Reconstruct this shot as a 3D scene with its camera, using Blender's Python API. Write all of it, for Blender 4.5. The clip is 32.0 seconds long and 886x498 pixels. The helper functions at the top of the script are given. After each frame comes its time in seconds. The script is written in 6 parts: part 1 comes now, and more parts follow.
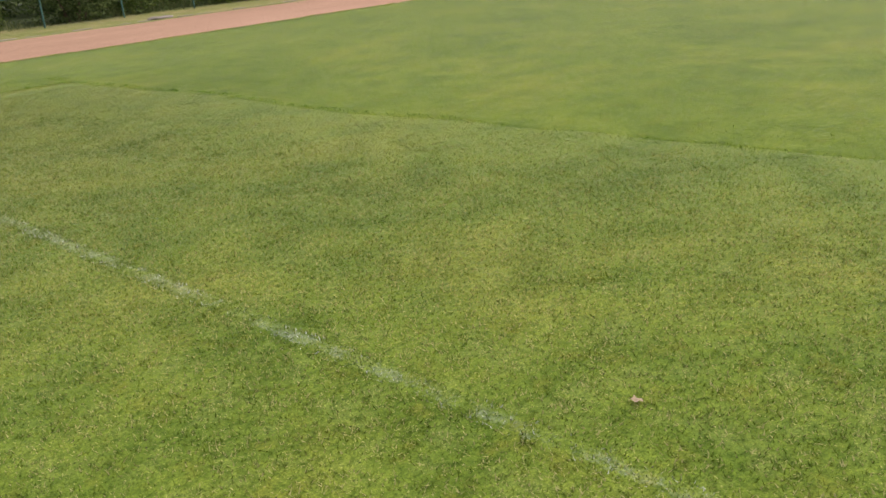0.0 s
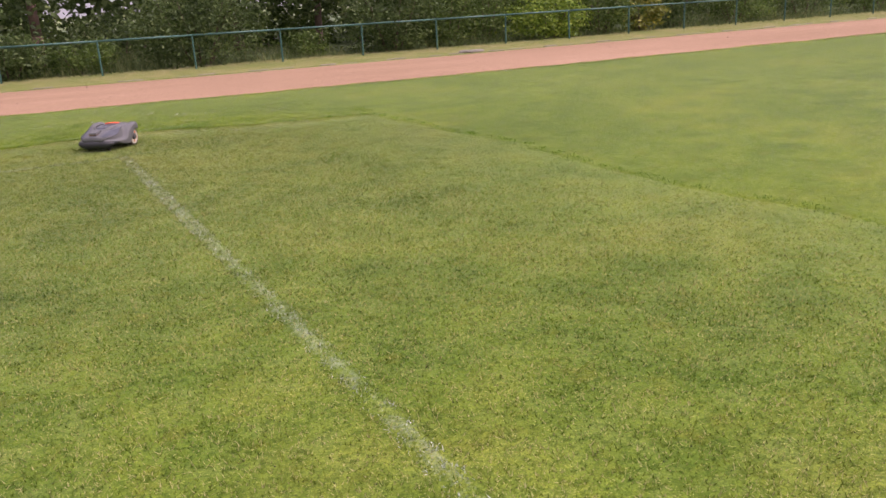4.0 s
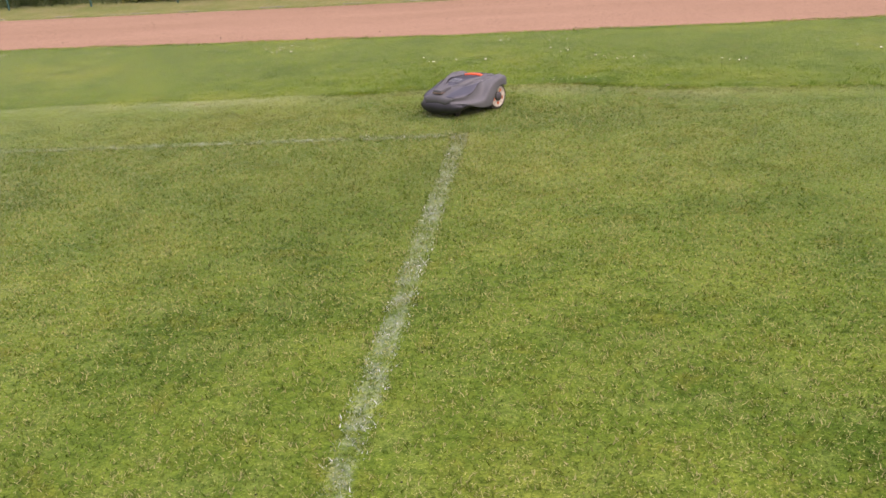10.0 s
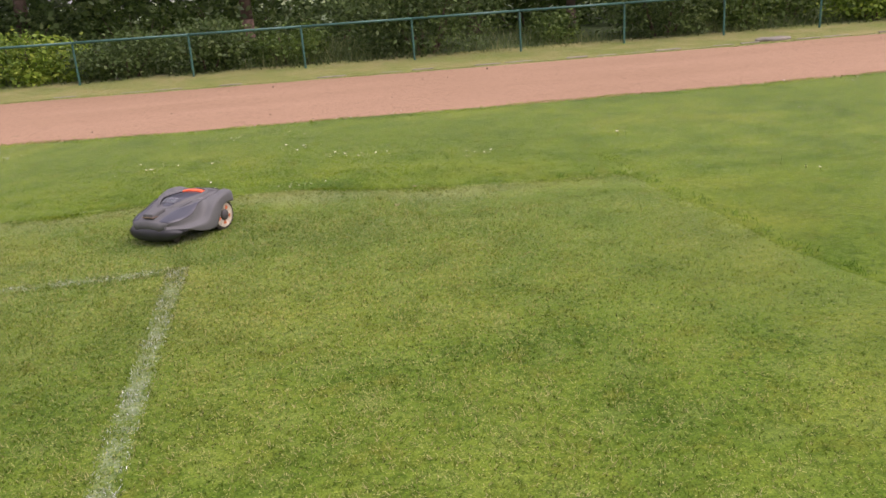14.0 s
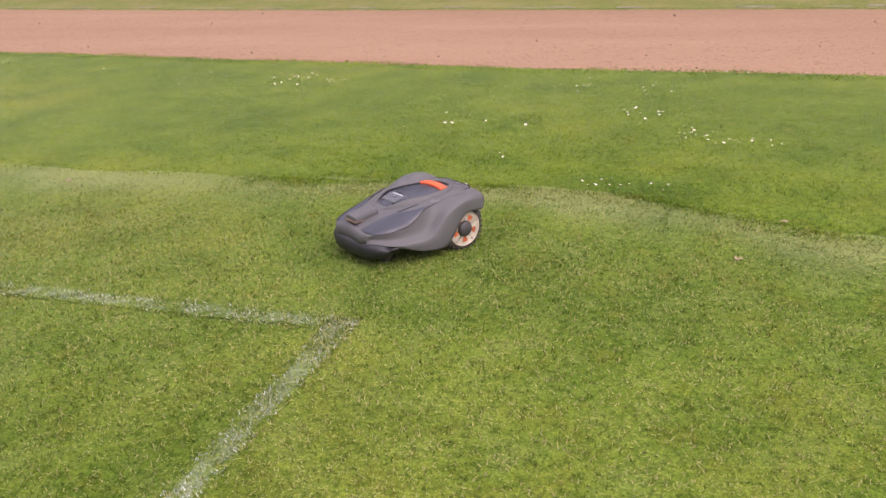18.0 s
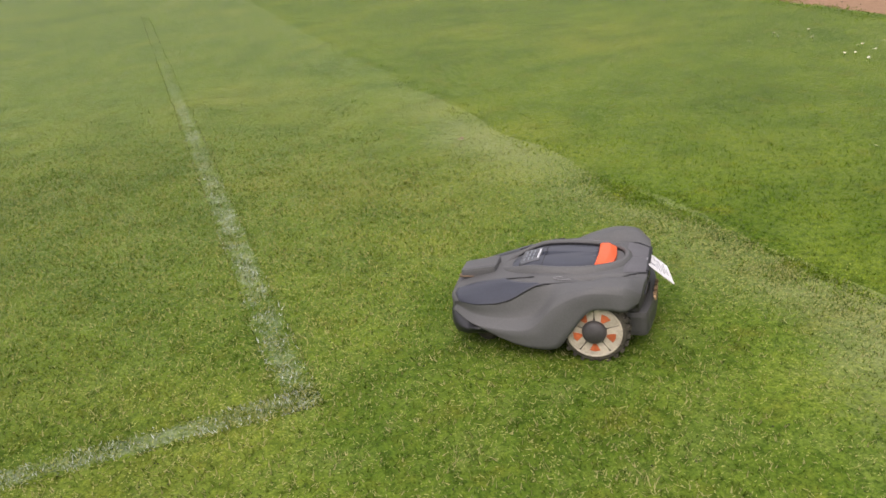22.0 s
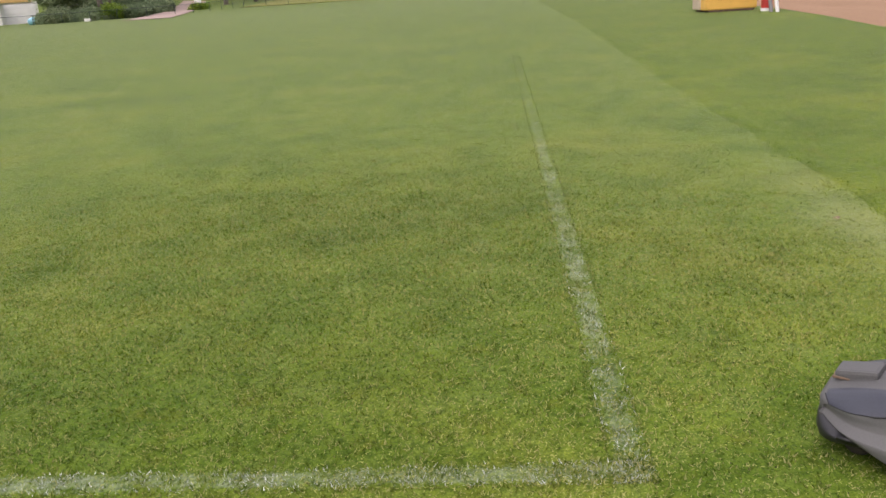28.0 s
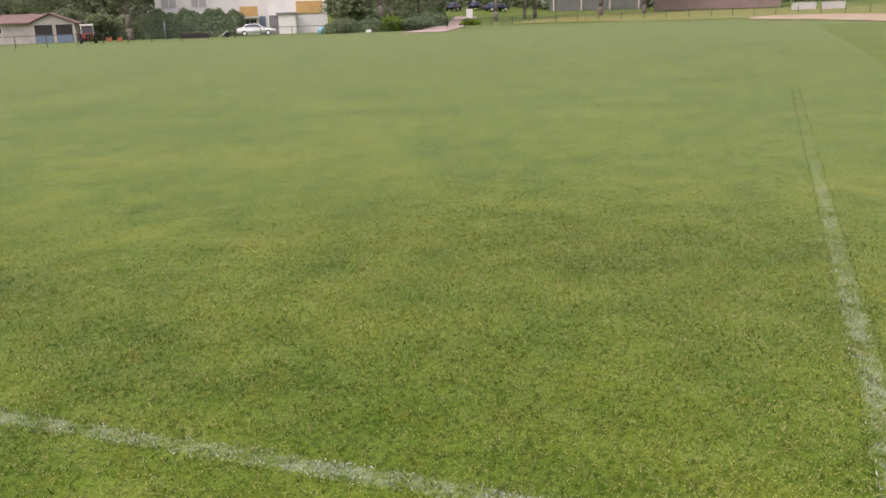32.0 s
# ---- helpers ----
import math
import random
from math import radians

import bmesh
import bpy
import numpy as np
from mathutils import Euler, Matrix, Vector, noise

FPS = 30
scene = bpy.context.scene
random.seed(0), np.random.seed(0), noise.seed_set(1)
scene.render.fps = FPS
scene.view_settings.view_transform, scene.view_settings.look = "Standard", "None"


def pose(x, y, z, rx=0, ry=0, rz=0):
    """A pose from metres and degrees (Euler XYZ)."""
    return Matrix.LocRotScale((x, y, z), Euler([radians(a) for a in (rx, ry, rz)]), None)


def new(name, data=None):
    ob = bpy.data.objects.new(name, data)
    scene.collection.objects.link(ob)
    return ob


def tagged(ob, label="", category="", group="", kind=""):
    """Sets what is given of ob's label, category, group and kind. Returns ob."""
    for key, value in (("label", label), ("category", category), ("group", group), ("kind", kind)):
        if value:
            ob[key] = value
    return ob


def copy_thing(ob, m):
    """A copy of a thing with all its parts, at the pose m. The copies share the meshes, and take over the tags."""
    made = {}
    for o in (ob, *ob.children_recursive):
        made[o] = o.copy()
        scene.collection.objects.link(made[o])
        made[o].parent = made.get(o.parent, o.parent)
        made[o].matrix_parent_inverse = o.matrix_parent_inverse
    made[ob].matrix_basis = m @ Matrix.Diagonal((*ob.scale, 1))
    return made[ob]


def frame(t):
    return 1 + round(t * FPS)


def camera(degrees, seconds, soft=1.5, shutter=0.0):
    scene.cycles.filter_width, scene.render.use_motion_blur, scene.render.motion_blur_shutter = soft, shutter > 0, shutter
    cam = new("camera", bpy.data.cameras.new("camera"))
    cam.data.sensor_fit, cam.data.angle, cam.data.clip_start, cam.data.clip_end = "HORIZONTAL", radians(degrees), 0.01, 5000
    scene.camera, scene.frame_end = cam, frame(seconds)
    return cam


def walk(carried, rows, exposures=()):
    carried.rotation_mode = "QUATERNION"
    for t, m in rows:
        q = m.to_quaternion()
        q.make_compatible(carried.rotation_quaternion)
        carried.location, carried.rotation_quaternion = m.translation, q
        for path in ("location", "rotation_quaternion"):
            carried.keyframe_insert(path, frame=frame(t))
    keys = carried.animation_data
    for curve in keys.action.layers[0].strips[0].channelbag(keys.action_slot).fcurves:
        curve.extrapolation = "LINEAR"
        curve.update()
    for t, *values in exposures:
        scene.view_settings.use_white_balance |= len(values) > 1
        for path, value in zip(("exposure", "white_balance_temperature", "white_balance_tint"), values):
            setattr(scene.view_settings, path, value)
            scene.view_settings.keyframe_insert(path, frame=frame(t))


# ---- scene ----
# World: metres. The corner of the white field marking is the origin; the touchline runs along -y,
# the other line along -x; the running track lies on the +y side.
cam = camera(53.84, 32.0, soft=1.5)


def stand(x, y, z, yaw, pitch, roll):
    return (Matrix.Translation((x, y, z)) @ Matrix.Rotation(radians(yaw), 4, "Z")
            @ Matrix.Rotation(radians(90 + pitch), 4, "X") @ Matrix.Rotation(radians(roll), 4, "Z"))


ROWS = [
    (0.0, -2.083, -12.000, 1.642, -44.86, -19.81, -4.90),
    (0.5, -2.087, -11.926, 1.643, -43.58, -18.16, -4.21),
    (1.0, -2.074, -11.793, 1.651, -39.63, -17.41, -3.70),
    (1.5, -2.072, -11.626, 1.628, -37.06, -15.91, -3.41),
    (2.0, -2.017, -11.509, 1.619, -32.40, -15.37, -3.70),
    (2.5, -1.866, -11.399, 1.655, -30.11, -14.21, -3.30),
    (3.0, -1.655, -11.272, 1.661, -27.26, -16.43, -3.99),
    (3.5, -1.415, -10.883, 1.597, -26.90, -15.97, -3.63),
    (5.5, -0.669, -9.753, 1.566, -20.68, -18.06, -2.47),
    (6.0, -0.427, -9.464, 1.580, -17.88, -18.44, -3.18),
    (6.5, -0.210, -9.181, 1.568, -14.58, -19.54, -2.95),
    (7.0, -0.034, -8.762, 1.575, -13.34, -19.73, -2.16),
    (7.5, 0.119, -8.392, 1.572, -10.53, -20.54, -3.29),
    (8.0, 0.251, -8.020, 1.609, -6.38, -19.44, -3.10),
    (8.5, 0.311, -7.642, 1.596, -2.99, -17.58, -3.23),
    (9.0, 0.345, -7.302, 1.597, -0.29, -18.61, -3.64),
    (9.5, 0.479, -6.948, 1.568, 3.61, -19.76, -4.16),
    (10.0, 0.574, -6.602, 1.558, 7.16, -20.67, -3.74),
    (10.5, 0.620, -6.195, 1.548, 1.68, -19.51, -1.36),
    (11.0, 0.730, -5.878, 1.528, -5.06, -19.68, -2.58),
    (11.5, 0.842, -5.783, 1.645, -4.86, -18.13, -3.12),
    (12.0, 0.840, -5.738, 1.652, -7.13, -17.39, -2.15),
    (12.5, 0.824, -5.626, 1.642, -11.09, -17.37, -2.40),
    (13.0, 0.754, -5.648, 1.655, -14.85, -18.07, -2.50),
    (13.5, 0.761, -5.610, 1.646, -14.58, -17.44, -3.31),
    (14.0, 0.740, -5.556, 1.645, -9.44, -17.03, -3.93),
    (14.5, 0.703, -5.523, 1.638, -6.12, -16.91, -3.11),
    (15.0, 0.686, -5.326, 1.602, -1.71, -18.44, -3.39),
    (15.5, 0.758, -5.266, 1.651, 2.34, -17.75, -3.52),
    (17.5, 1.215, -3.840, 1.721, 16.75, -20.89, -4.40),
    (18.0, 1.404, -3.013, 1.569, 18.81, -21.00, -2.63),
    (18.5, 1.627, -2.569, 1.566, 23.14, -22.06, -3.83),
    (19.0, 1.805, -2.066, 1.521, 26.71, -22.15, -3.29),
    (19.5, 1.921, -1.576, 1.500, 31.86, -23.08, -3.88),
    (20.0, 2.076, -1.142, 1.451, 40.25, -22.39, -3.28),
    (20.5, 2.154, -0.721, 1.396, 48.32, -20.68, -4.96),
    (21.0, 2.207, -0.424, 1.392, 58.49, -20.39, -5.75),
    (21.5, 2.393, -0.294, 1.427, 67.33, -21.07, -5.71),
    (22.0, 2.456, -0.302, 1.444, 72.68, -21.50, -6.46),
    (22.5, 2.472, -0.316, 1.438, 74.36, -20.63, -6.35),
    (23.0, 2.483, -0.312, 1.446, 75.49, -19.95, -6.47),
    (23.5, 2.489, -0.319, 1.450, 74.61, -19.78, -4.78),
    (24.0, 2.477, -0.306, 1.452, 75.62, -19.20, -5.91),
    (24.5, 2.452, -0.302, 1.451, 76.61, -18.66, -4.78),
    (26.5, 2.404, -0.376, 1.456, 84.87, -17.90, -3.55),
    (27.0, 2.396, -0.397, 1.466, 88.66, -16.85, -3.80),
    (27.5, 2.394, -0.412, 1.466, 91.84, -16.48, -3.96),
    (28.0, 2.342, -0.423, 1.470, 94.30, -16.79, -3.62),
    (28.5, 2.370, -0.482, 1.477, 99.22, -17.08, -3.93),
    (29.0, 2.366, -0.515, 1.483, 103.66, -17.30, -4.09),
    (29.5, 2.360, -0.520, 1.486, 104.69, -16.28, -3.58),
    (30.0, 2.355, -0.530, 1.485, 106.14, -15.37, -2.70),
    (30.5, 2.371, -0.537, 1.497, 107.76, -14.97, -2.34),
    (31.0, 2.371, -0.546, 1.501, 109.17, -15.02, -1.86),
    (31.5, 2.384, -0.546, 1.502, 109.91, -15.00, -1.79),
    (32.0, 2.387, -0.539, 1.529, 110.53, -14.89, -1.89),
]
walk(cam, [(row[0], stand(*row[1:])) for row in ROWS], exposures=[
    (0.0, 0.18, 6750, 27), (2.0, 0.30, 6750, 32), (3.5, 0.34, 6750, 38), (6.0, 0.28, 6850, 46), (8.0, 0.27, 6850, 45), (9.5, 0.29, 6750, 38), (11.0, 0.26, 6700, 31), (13.0, 0.21, 6700, 27),
    (15.0, 0.26, 6750, 34), (19.0, 0.28, 6700, 32), (20.0, 0.15, 6750, 26), (21.5, 0.03, 6850, 21), (23.0, 0.03, 6850, 16), (26.0, 0.11, 6850, 19), (28.0, 0.01, 6820, 22), (32.0, 0.07, 6850, 26)])

# ---- world and light: a bright overcast day ----
SUN_ELEV, SUN_ROT = radians(50), radians(122)
world = bpy.data.worlds.new("world")
scene.world = world
world.use_nodes = True
wn, wl = world.node_tree.nodes, world.node_tree.links
sky = wn.new("ShaderNodeTexSky")
sky.sky_type = "NISHITA"
sky.sun_disc = False
sky.sun_elevation, sky.sun_rotation = SUN_ELEV, SUN_ROT
sky.air_density, sky.dust_density, sky.ozone_density = 1.0, 6.0, 0.6
wn["Background"].inputs["Strength"].default_value = 0.265
cloud = wn.new("ShaderNodeHueSaturation")  # cloud cover takes most of the blue away
cloud.inputs["Saturation"].default_value = 0.45
wl.new(sky.outputs["Color"], cloud.inputs["Color"])
height = wn.new("ShaderNodeSeparateXYZ")  # an overcast sky is brightest overhead
wl.new(wn.new("ShaderNodeTexCoord").outputs["Generated"], height.inputs["Vector"])
dome = wn.new("ShaderNodeMapRange")
dome.inputs["To Min"].default_value, dome.inputs["To Max"].default_value = 0.45, 1.28
wl.new(height.outputs["Z"], dome.inputs["Value"])
veil = wn.new("ShaderNodeMix")  # a white cloud layer over the sky
veil.data_type = "RGBA"
veil.inputs["Factor"].default_value = 0.62
veil.inputs["B"].default_value = (5.5, 5.65, 5.9, 1.0)
wl.new(cloud.outputs["Color"], veil.inputs["A"])
cover = wn.new("ShaderNodeVectorMath")
cover.operation = "SCALE"
wl.new(veil.outputs["Result"], cover.inputs[0])
wl.new(dome.outputs["Result"], cover.inputs["Scale"])
wl.new(cover.outputs["Vector"], wn["Background"].inputs["Color"])

sun_data = bpy.data.lights.new("sun", "SUN")
sun_data.energy, sun_data.angle, sun_data.color = 0.75, radians(40), (1.0, 0.95, 0.87)
sun = new("sun", sun_data)
sun_way = Vector((math.sin(SUN_ROT) * math.cos(SUN_ELEV), math.cos(SUN_ROT) * math.cos(SUN_ELEV), math.sin(SUN_ELEV)))
sun.matrix_world = Matrix.Translation(sun_way * 60) @ sun_way.to_track_quat("Z", "Y").to_matrix().to_4x4()

# ---- materials ----


def material(name, rough=0.6, metal=0.0, spec=0.5):
    m = bpy.data.materials.new(name)
    m.use_nodes = True
    n, l = m.node_tree.nodes, m.node_tree.links
    b = n["Principled BSDF"]
    b.inputs["Roughness"].default_value = rough
    b.inputs["Metallic"].default_value = metal
    b.inputs["Specular IOR Level"].default_value = spec
    return m, n, l, b


def noise_tex(n, l, scale, detail=4.0, rough=0.6, coord=None, stretch=None):
    t = n.new("ShaderNodeTexNoise")
    t.inputs["Scale"].default_value, t.inputs["Detail"].default_value, t.inputs["Roughness"].default_value = scale, detail, rough
    if coord is None:
        coord = n.new("ShaderNodeTexCoord").outputs["Object"]
    if stretch:
        mp = n.new("ShaderNodeMapping")
        mp.inputs["Scale"].default_value = stretch
        l.new(coord, mp.inputs["Vector"])
        coord = mp.outputs["Vector"]
    l.new(coord, t.inputs["Vector"])
    return t


def ramp(n, l, fac, stops):
    r = n.new("ShaderNodeValToRGB")
    e = r.color_ramp.elements
    while len(e) < len(stops):
        e.new(0.5)
    for k, (p, c) in zip(e, stops):
        k.position, k.color = p, (*c, 1.0)
    l.new(fac, r.inputs["Fac"])
    return r.outputs["Color"]


def mixed(n, l, fac, a, b, blend="MIX"):
    x = n.new("ShaderNodeMix")
    x.data_type, x.blend_type = "RGBA", blend
    for socket, v in ((x.inputs["Factor"], fac), (x.inputs["A"], a), (x.inputs["B"], b)):
        if hasattr(v, "is_linked"):
            l.new(v, socket)
        elif isinstance(v, tuple):
            socket.default_value = (*v, 1.0)
        else:
            socket.default_value = v
    return x.outputs["Result"]


def bumped(n, l, b, height, strength, dist):
    k = n.new("ShaderNodeBump")
    k.inputs["Strength"].default_value, k.inputs["Distance"].default_value = strength, dist
    l.new(height, k.inputs["Height"])
    l.new(k.outputs["Normal"], b.inputs["Normal"])


def plain(name, colour, rough=0.6, metal=0.0, vary=0.18, scale=18.0, bump=0.0, fine=120.0):
    """A surface of one paint with grime at two scales."""
    m, n, l, b = material(name, rough, metal)
    big, small = noise_tex(n, l, scale, 5), noise_tex(n, l, fine, 3)
    dark = tuple(c * (1 - vary) for c in colour)
    light = tuple(min(1.0, c * (1 + vary)) for c in colour)
    c1 = ramp(n, l, big.outputs["Fac"], [(0.3, dark), (0.7, light)])
    c2 = ramp(n, l, small.outputs["Fac"], [(0.35, (0.86, 0.86, 0.86)), (0.65, (1.0, 1.0, 1.0))])
    l.new(mixed(n, l, 1.0, c1, c2, "MULTIPLY"), b.inputs["Base Color"])
    r = n.new("ShaderNodeMapRange")
    r.inputs["To Min"].default_value, r.inputs["To Max"].default_value = max(0.05, rough - 0.12), min(1.0, rough + 0.12)
    l.new(big.outputs["Fac"], r.inputs["Value"])
    l.new(r.outputs["Result"], b.inputs["Roughness"])
    if bump:
        bumped(n, l, b, small.outputs["Fac"], bump, 0.004)
    return m


GREEN_A, GREEN_B, GREEN_C, STRAW = (0.078, 0.130, 0.016), (0.116, 0.176, 0.022), (0.160, 0.200, 0.031), (0.32, 0.318, 0.125)


def turf_tone(n, l, coord):
    """Patches of yellower and greener turf, shared by soil sheet and blades."""
    big = noise_tex(n, l, 0.42, 5, 0.62, coord)
    mid = noise_tex(n, l, 2.3, 5, 0.6, coord)
    return big.outputs["Fac"], mid.outputs["Fac"]


DEEPER_GREEN = ((3.7, -1.6, 2.3), (-0.7, -1.6, 1.2))


def soft_noise(n, l, scale, gain, coord):
    """Noise about 0.5 with its swing reduced by gain."""
    k = n.new("ShaderNodeMath")
    k.operation, k.inputs[1].default_value, k.inputs[2].default_value = "MULTIPLY_ADD", gain, 0.5 - 0.5 * gain
    l.new(noise_tex(n, l, scale, 4, 0.6, coord).outputs["Fac"], k.inputs[0])
    return k.outputs[0]


def chalk_wear_haze(n, l, coord):
    """The marking is freshest at its corner; wear and painted distance haze thin both lines."""
    far = n.new("ShaderNodeVectorMath")
    far.operation = "LENGTH"
    l.new(coord, far.inputs[0])
    worn = n.new("ShaderNodeMapRange")
    worn.inputs["From Min"].default_value, worn.inputs["From Max"].default_value = 2.5, 15.0
    worn.inputs["To Min"].default_value, worn.inputs["To Max"].default_value = 0.0, -0.27
    l.new(far.outputs["Value"], worn.inputs["Value"])
    return worn.outputs["Result"]


def shine_through(n, l, b, colour, thinness):
    """Lets part of the light pass through a thin leaf."""
    thin = n.new("ShaderNodeBsdfTranslucent")
    l.new(colour, thin.inputs["Color"])
    both = n.new("ShaderNodeMixShader")
    both.inputs[0].default_value = thinness
    l.new(b.outputs[0], both.inputs[1])
    l.new(thin.outputs[0], both.inputs[2])
    l.new(both.outputs[0], n["Material Output"].inputs["Surface"])


def grass_material(name, straw_share, tone, island=True, chalk_axis=None, sheen=0.13, bleached=False):
    m, n, l, b = material(name, 0.75, 0.0, 0.05)
    coord = n.new("ShaderNodeTexCoord").outputs["Object"]
    big, mid = turf_tone(n, l, coord)
    c_big = ramp(n, l, big, [(0.30, GREEN_A), (0.50, GREEN_B), (0.68, GREEN_C)])
    c_mid = ramp(n, l, mid, [(0.32, (0.58, 0.70, 0.58)), (0.53, (1.0, 1.0, 1.0)), (0.74, (1.32, 1.18, 1.12))])
    c = mixed(n, l, 1.0, c_big, c_mid, "MULTIPLY")
    # patches of dull grey-green clover and of olive thatch
    grey = noise_tex(n, l, 4.6, 5, 0.62, coord).outputs["Fac"]
    c = mixed(n, l, ramp(n, l, grey, [(0.50, (0, 0, 0)), (0.66, (0.50, 0.50, 0.50))]), c, (0.128, 0.182, 0.042))
    c = mixed(n, l, ramp(n, l, grey, [(0.34, (0.60, 0.60, 0.60)), (0.46, (0, 0, 0))]), c, (0.150, 0.172, 0.025))
    if island:
        rnd = n.new("ShaderNodeNewGeometry").outputs["Random Per Island"]
    else:
        rnd = noise_tex(n, l, 95.0, 4, 0.75, coord).outputs["Fac"]
    tuft = noise_tex(n, l, 26.0, 3, 0.6, coord).outputs["Fac"]
    c = mixed(n, l, 1.0, c, ramp(n, l, tuft, [(0.34, (0.60, 0.68, 0.56)), (0.5, (1.0, 1.0, 1.0)), (0.66, (1.24, 1.17, 1.12))]), "MULTIPLY")
    shade = ramp(n, l, rnd, [(0.0, (0.53, 0.58, 0.46)), (0.36, (0.82, 0.84, 0.80)), (0.62, (1.10, 1.08, 1.03)), (0.90, (1.50, 1.42, 1.36)), (1.0, (1.85, 1.85, 2.1))] if island
                 else [(0.34, (0.38, 0.46, 0.34)), (0.50, (1.0, 1.0, 1.0)), (0.67, (1.52, 1.44, 1.40))])
    c = mixed(n, l, 1.0, c, shade, "MULTIPLY")
    # dry blades gather in the yellow patches
    gate = n.new("ShaderNodeMath")
    gate.operation = "ADD"
    l.new(rnd, gate.inputs[0])
    sc = n.new("ShaderNodeMath")
    sc.operation = "MULTIPLY"
    sc.inputs[1].default_value = 0.55
    l.new(mid, sc.inputs[0])
    l.new(sc.outputs[0], gate.inputs[1])
    thr = n.new("ShaderNodeMapRange")
    lo = 1.275 - straw_share if island else 1.05 - straw_share * 0.5
    thr.inputs["From Min"].default_value, thr.inputs["From Max"].default_value = lo, lo + 0.10
    thr.inputs["To Max"].default_value = 0.85
    l.new(gate.outputs[0], thr.inputs["Value"])
    c = mixed(n, l, thr.outputs["Result"], c, STRAW)
    c = mixed(n, l, 1.0, c, tone, "MULTIPLY")
    for x, y, radius in DEEPER_GREEN:  # two stretches of the lawn, darker and a little greener
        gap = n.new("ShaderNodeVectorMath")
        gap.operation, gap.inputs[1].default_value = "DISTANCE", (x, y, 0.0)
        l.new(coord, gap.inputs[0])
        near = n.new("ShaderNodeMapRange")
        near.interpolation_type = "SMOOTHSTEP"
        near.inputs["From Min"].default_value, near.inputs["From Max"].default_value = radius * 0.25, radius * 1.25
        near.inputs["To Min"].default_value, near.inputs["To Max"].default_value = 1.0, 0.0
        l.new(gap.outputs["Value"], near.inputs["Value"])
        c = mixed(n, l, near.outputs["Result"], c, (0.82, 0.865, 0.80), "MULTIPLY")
    if chalk_axis:  # worn chalk: patchy along the line, thinning out towards both edges
        sep = n.new("ShaderNodeSeparateXYZ")
        l.new(coord, sep.inputs["Vector"])
        half = n.new("ShaderNodeMath")
        half.operation, half.inputs[1].default_value = "ADD", LINE_W / 2
        l.new(sep.outputs[chalk_axis], half.inputs[0])
        dist = n.new("ShaderNodeMath")
        dist.operation = "ABSOLUTE"
        l.new(half.outputs[0], dist.inputs[0])
        core = n.new("ShaderNodeMapRange")
        core.inputs["From Min"].default_value, core.inputs["From Max"].default_value = 0.03, 0.066
        core.inputs["To Min"].default_value, core.inputs["To Max"].default_value = 0.16, -0.16
        l.new(dist.outputs[0], core.inputs["Value"])
        cover = noise_tex(n, l, 55.0, 4, 0.75, coord).outputs["Fac"]
        for v in (chalk_wear_haze(n, l, coord), core.outputs["Result"], soft_noise(n, l, 1.7, 0.45, coord), soft_noise(n, l, 9.0, 0.8, coord)):
            add = n.new("ShaderNodeMath")
            add.operation = "ADD"
            l.new(cover, add.inputs[0])
            l.new(v, add.inputs[1])
            cover = add.outputs[0]
        span = n.new("ShaderNodeMapRange")
        span.inputs["From Min"].default_value, span.inputs["From Max"].default_value = 1.48, 2.0
        span.inputs["To Max"].default_value = 0.42
        l.new(cover, span.inputs["Value"])
        c = mixed(n, l, span.outputs["Result"], c, (0.43, 0.47, 0.43))
    if bleached:  # dry, pale grass that thins out away from the mown edge
        dry = n.new("ShaderNodeAttribute")
        dry.attribute_name = "dryness"
        add = n.new("ShaderNodeMath")
        add.operation = "ADD"
        l.new(dry.outputs["Fac"], add.inputs[0])
        l.new(noise_tex(n, l, 38.0, 5, 0.75, coord).outputs["Fac"], add.inputs[1])
        span = n.new("ShaderNodeMapRange")
        span.inputs["From Min"].default_value, span.inputs["From Max"].default_value = 0.72, 1.40
        span.inputs["To Max"].default_value = 0.68
        l.new(add.outputs[0], span.inputs["Value"])
        c = mixed(n, l, span.outputs["Result"], c, (0.29, 0.315, 0.150))
    l.new(c, b.inputs["Base Color"])
    if not island:  # sheen pales grass at low angles, standing in for haze over the field
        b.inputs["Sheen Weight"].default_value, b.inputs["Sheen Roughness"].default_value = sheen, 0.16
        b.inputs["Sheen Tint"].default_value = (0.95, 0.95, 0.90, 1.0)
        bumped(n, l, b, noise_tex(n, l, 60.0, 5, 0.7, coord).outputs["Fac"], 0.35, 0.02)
    else:  # light shines through the thin blades
        # the same haze sheen, so the blades match the turf
        b.inputs["Sheen Weight"].default_value, b.inputs["Sheen Roughness"].default_value = 0.22, 0.25
        b.inputs["Sheen Tint"].default_value = (0.95, 0.95, 0.90, 1.0)
        shine_through(n, l, b, c, 0.35)
    return m


LINE_W = 0.118
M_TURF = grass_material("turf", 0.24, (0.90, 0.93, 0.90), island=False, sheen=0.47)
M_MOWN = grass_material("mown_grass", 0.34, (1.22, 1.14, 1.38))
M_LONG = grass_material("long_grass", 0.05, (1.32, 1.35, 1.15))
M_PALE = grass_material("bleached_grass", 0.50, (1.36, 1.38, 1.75))


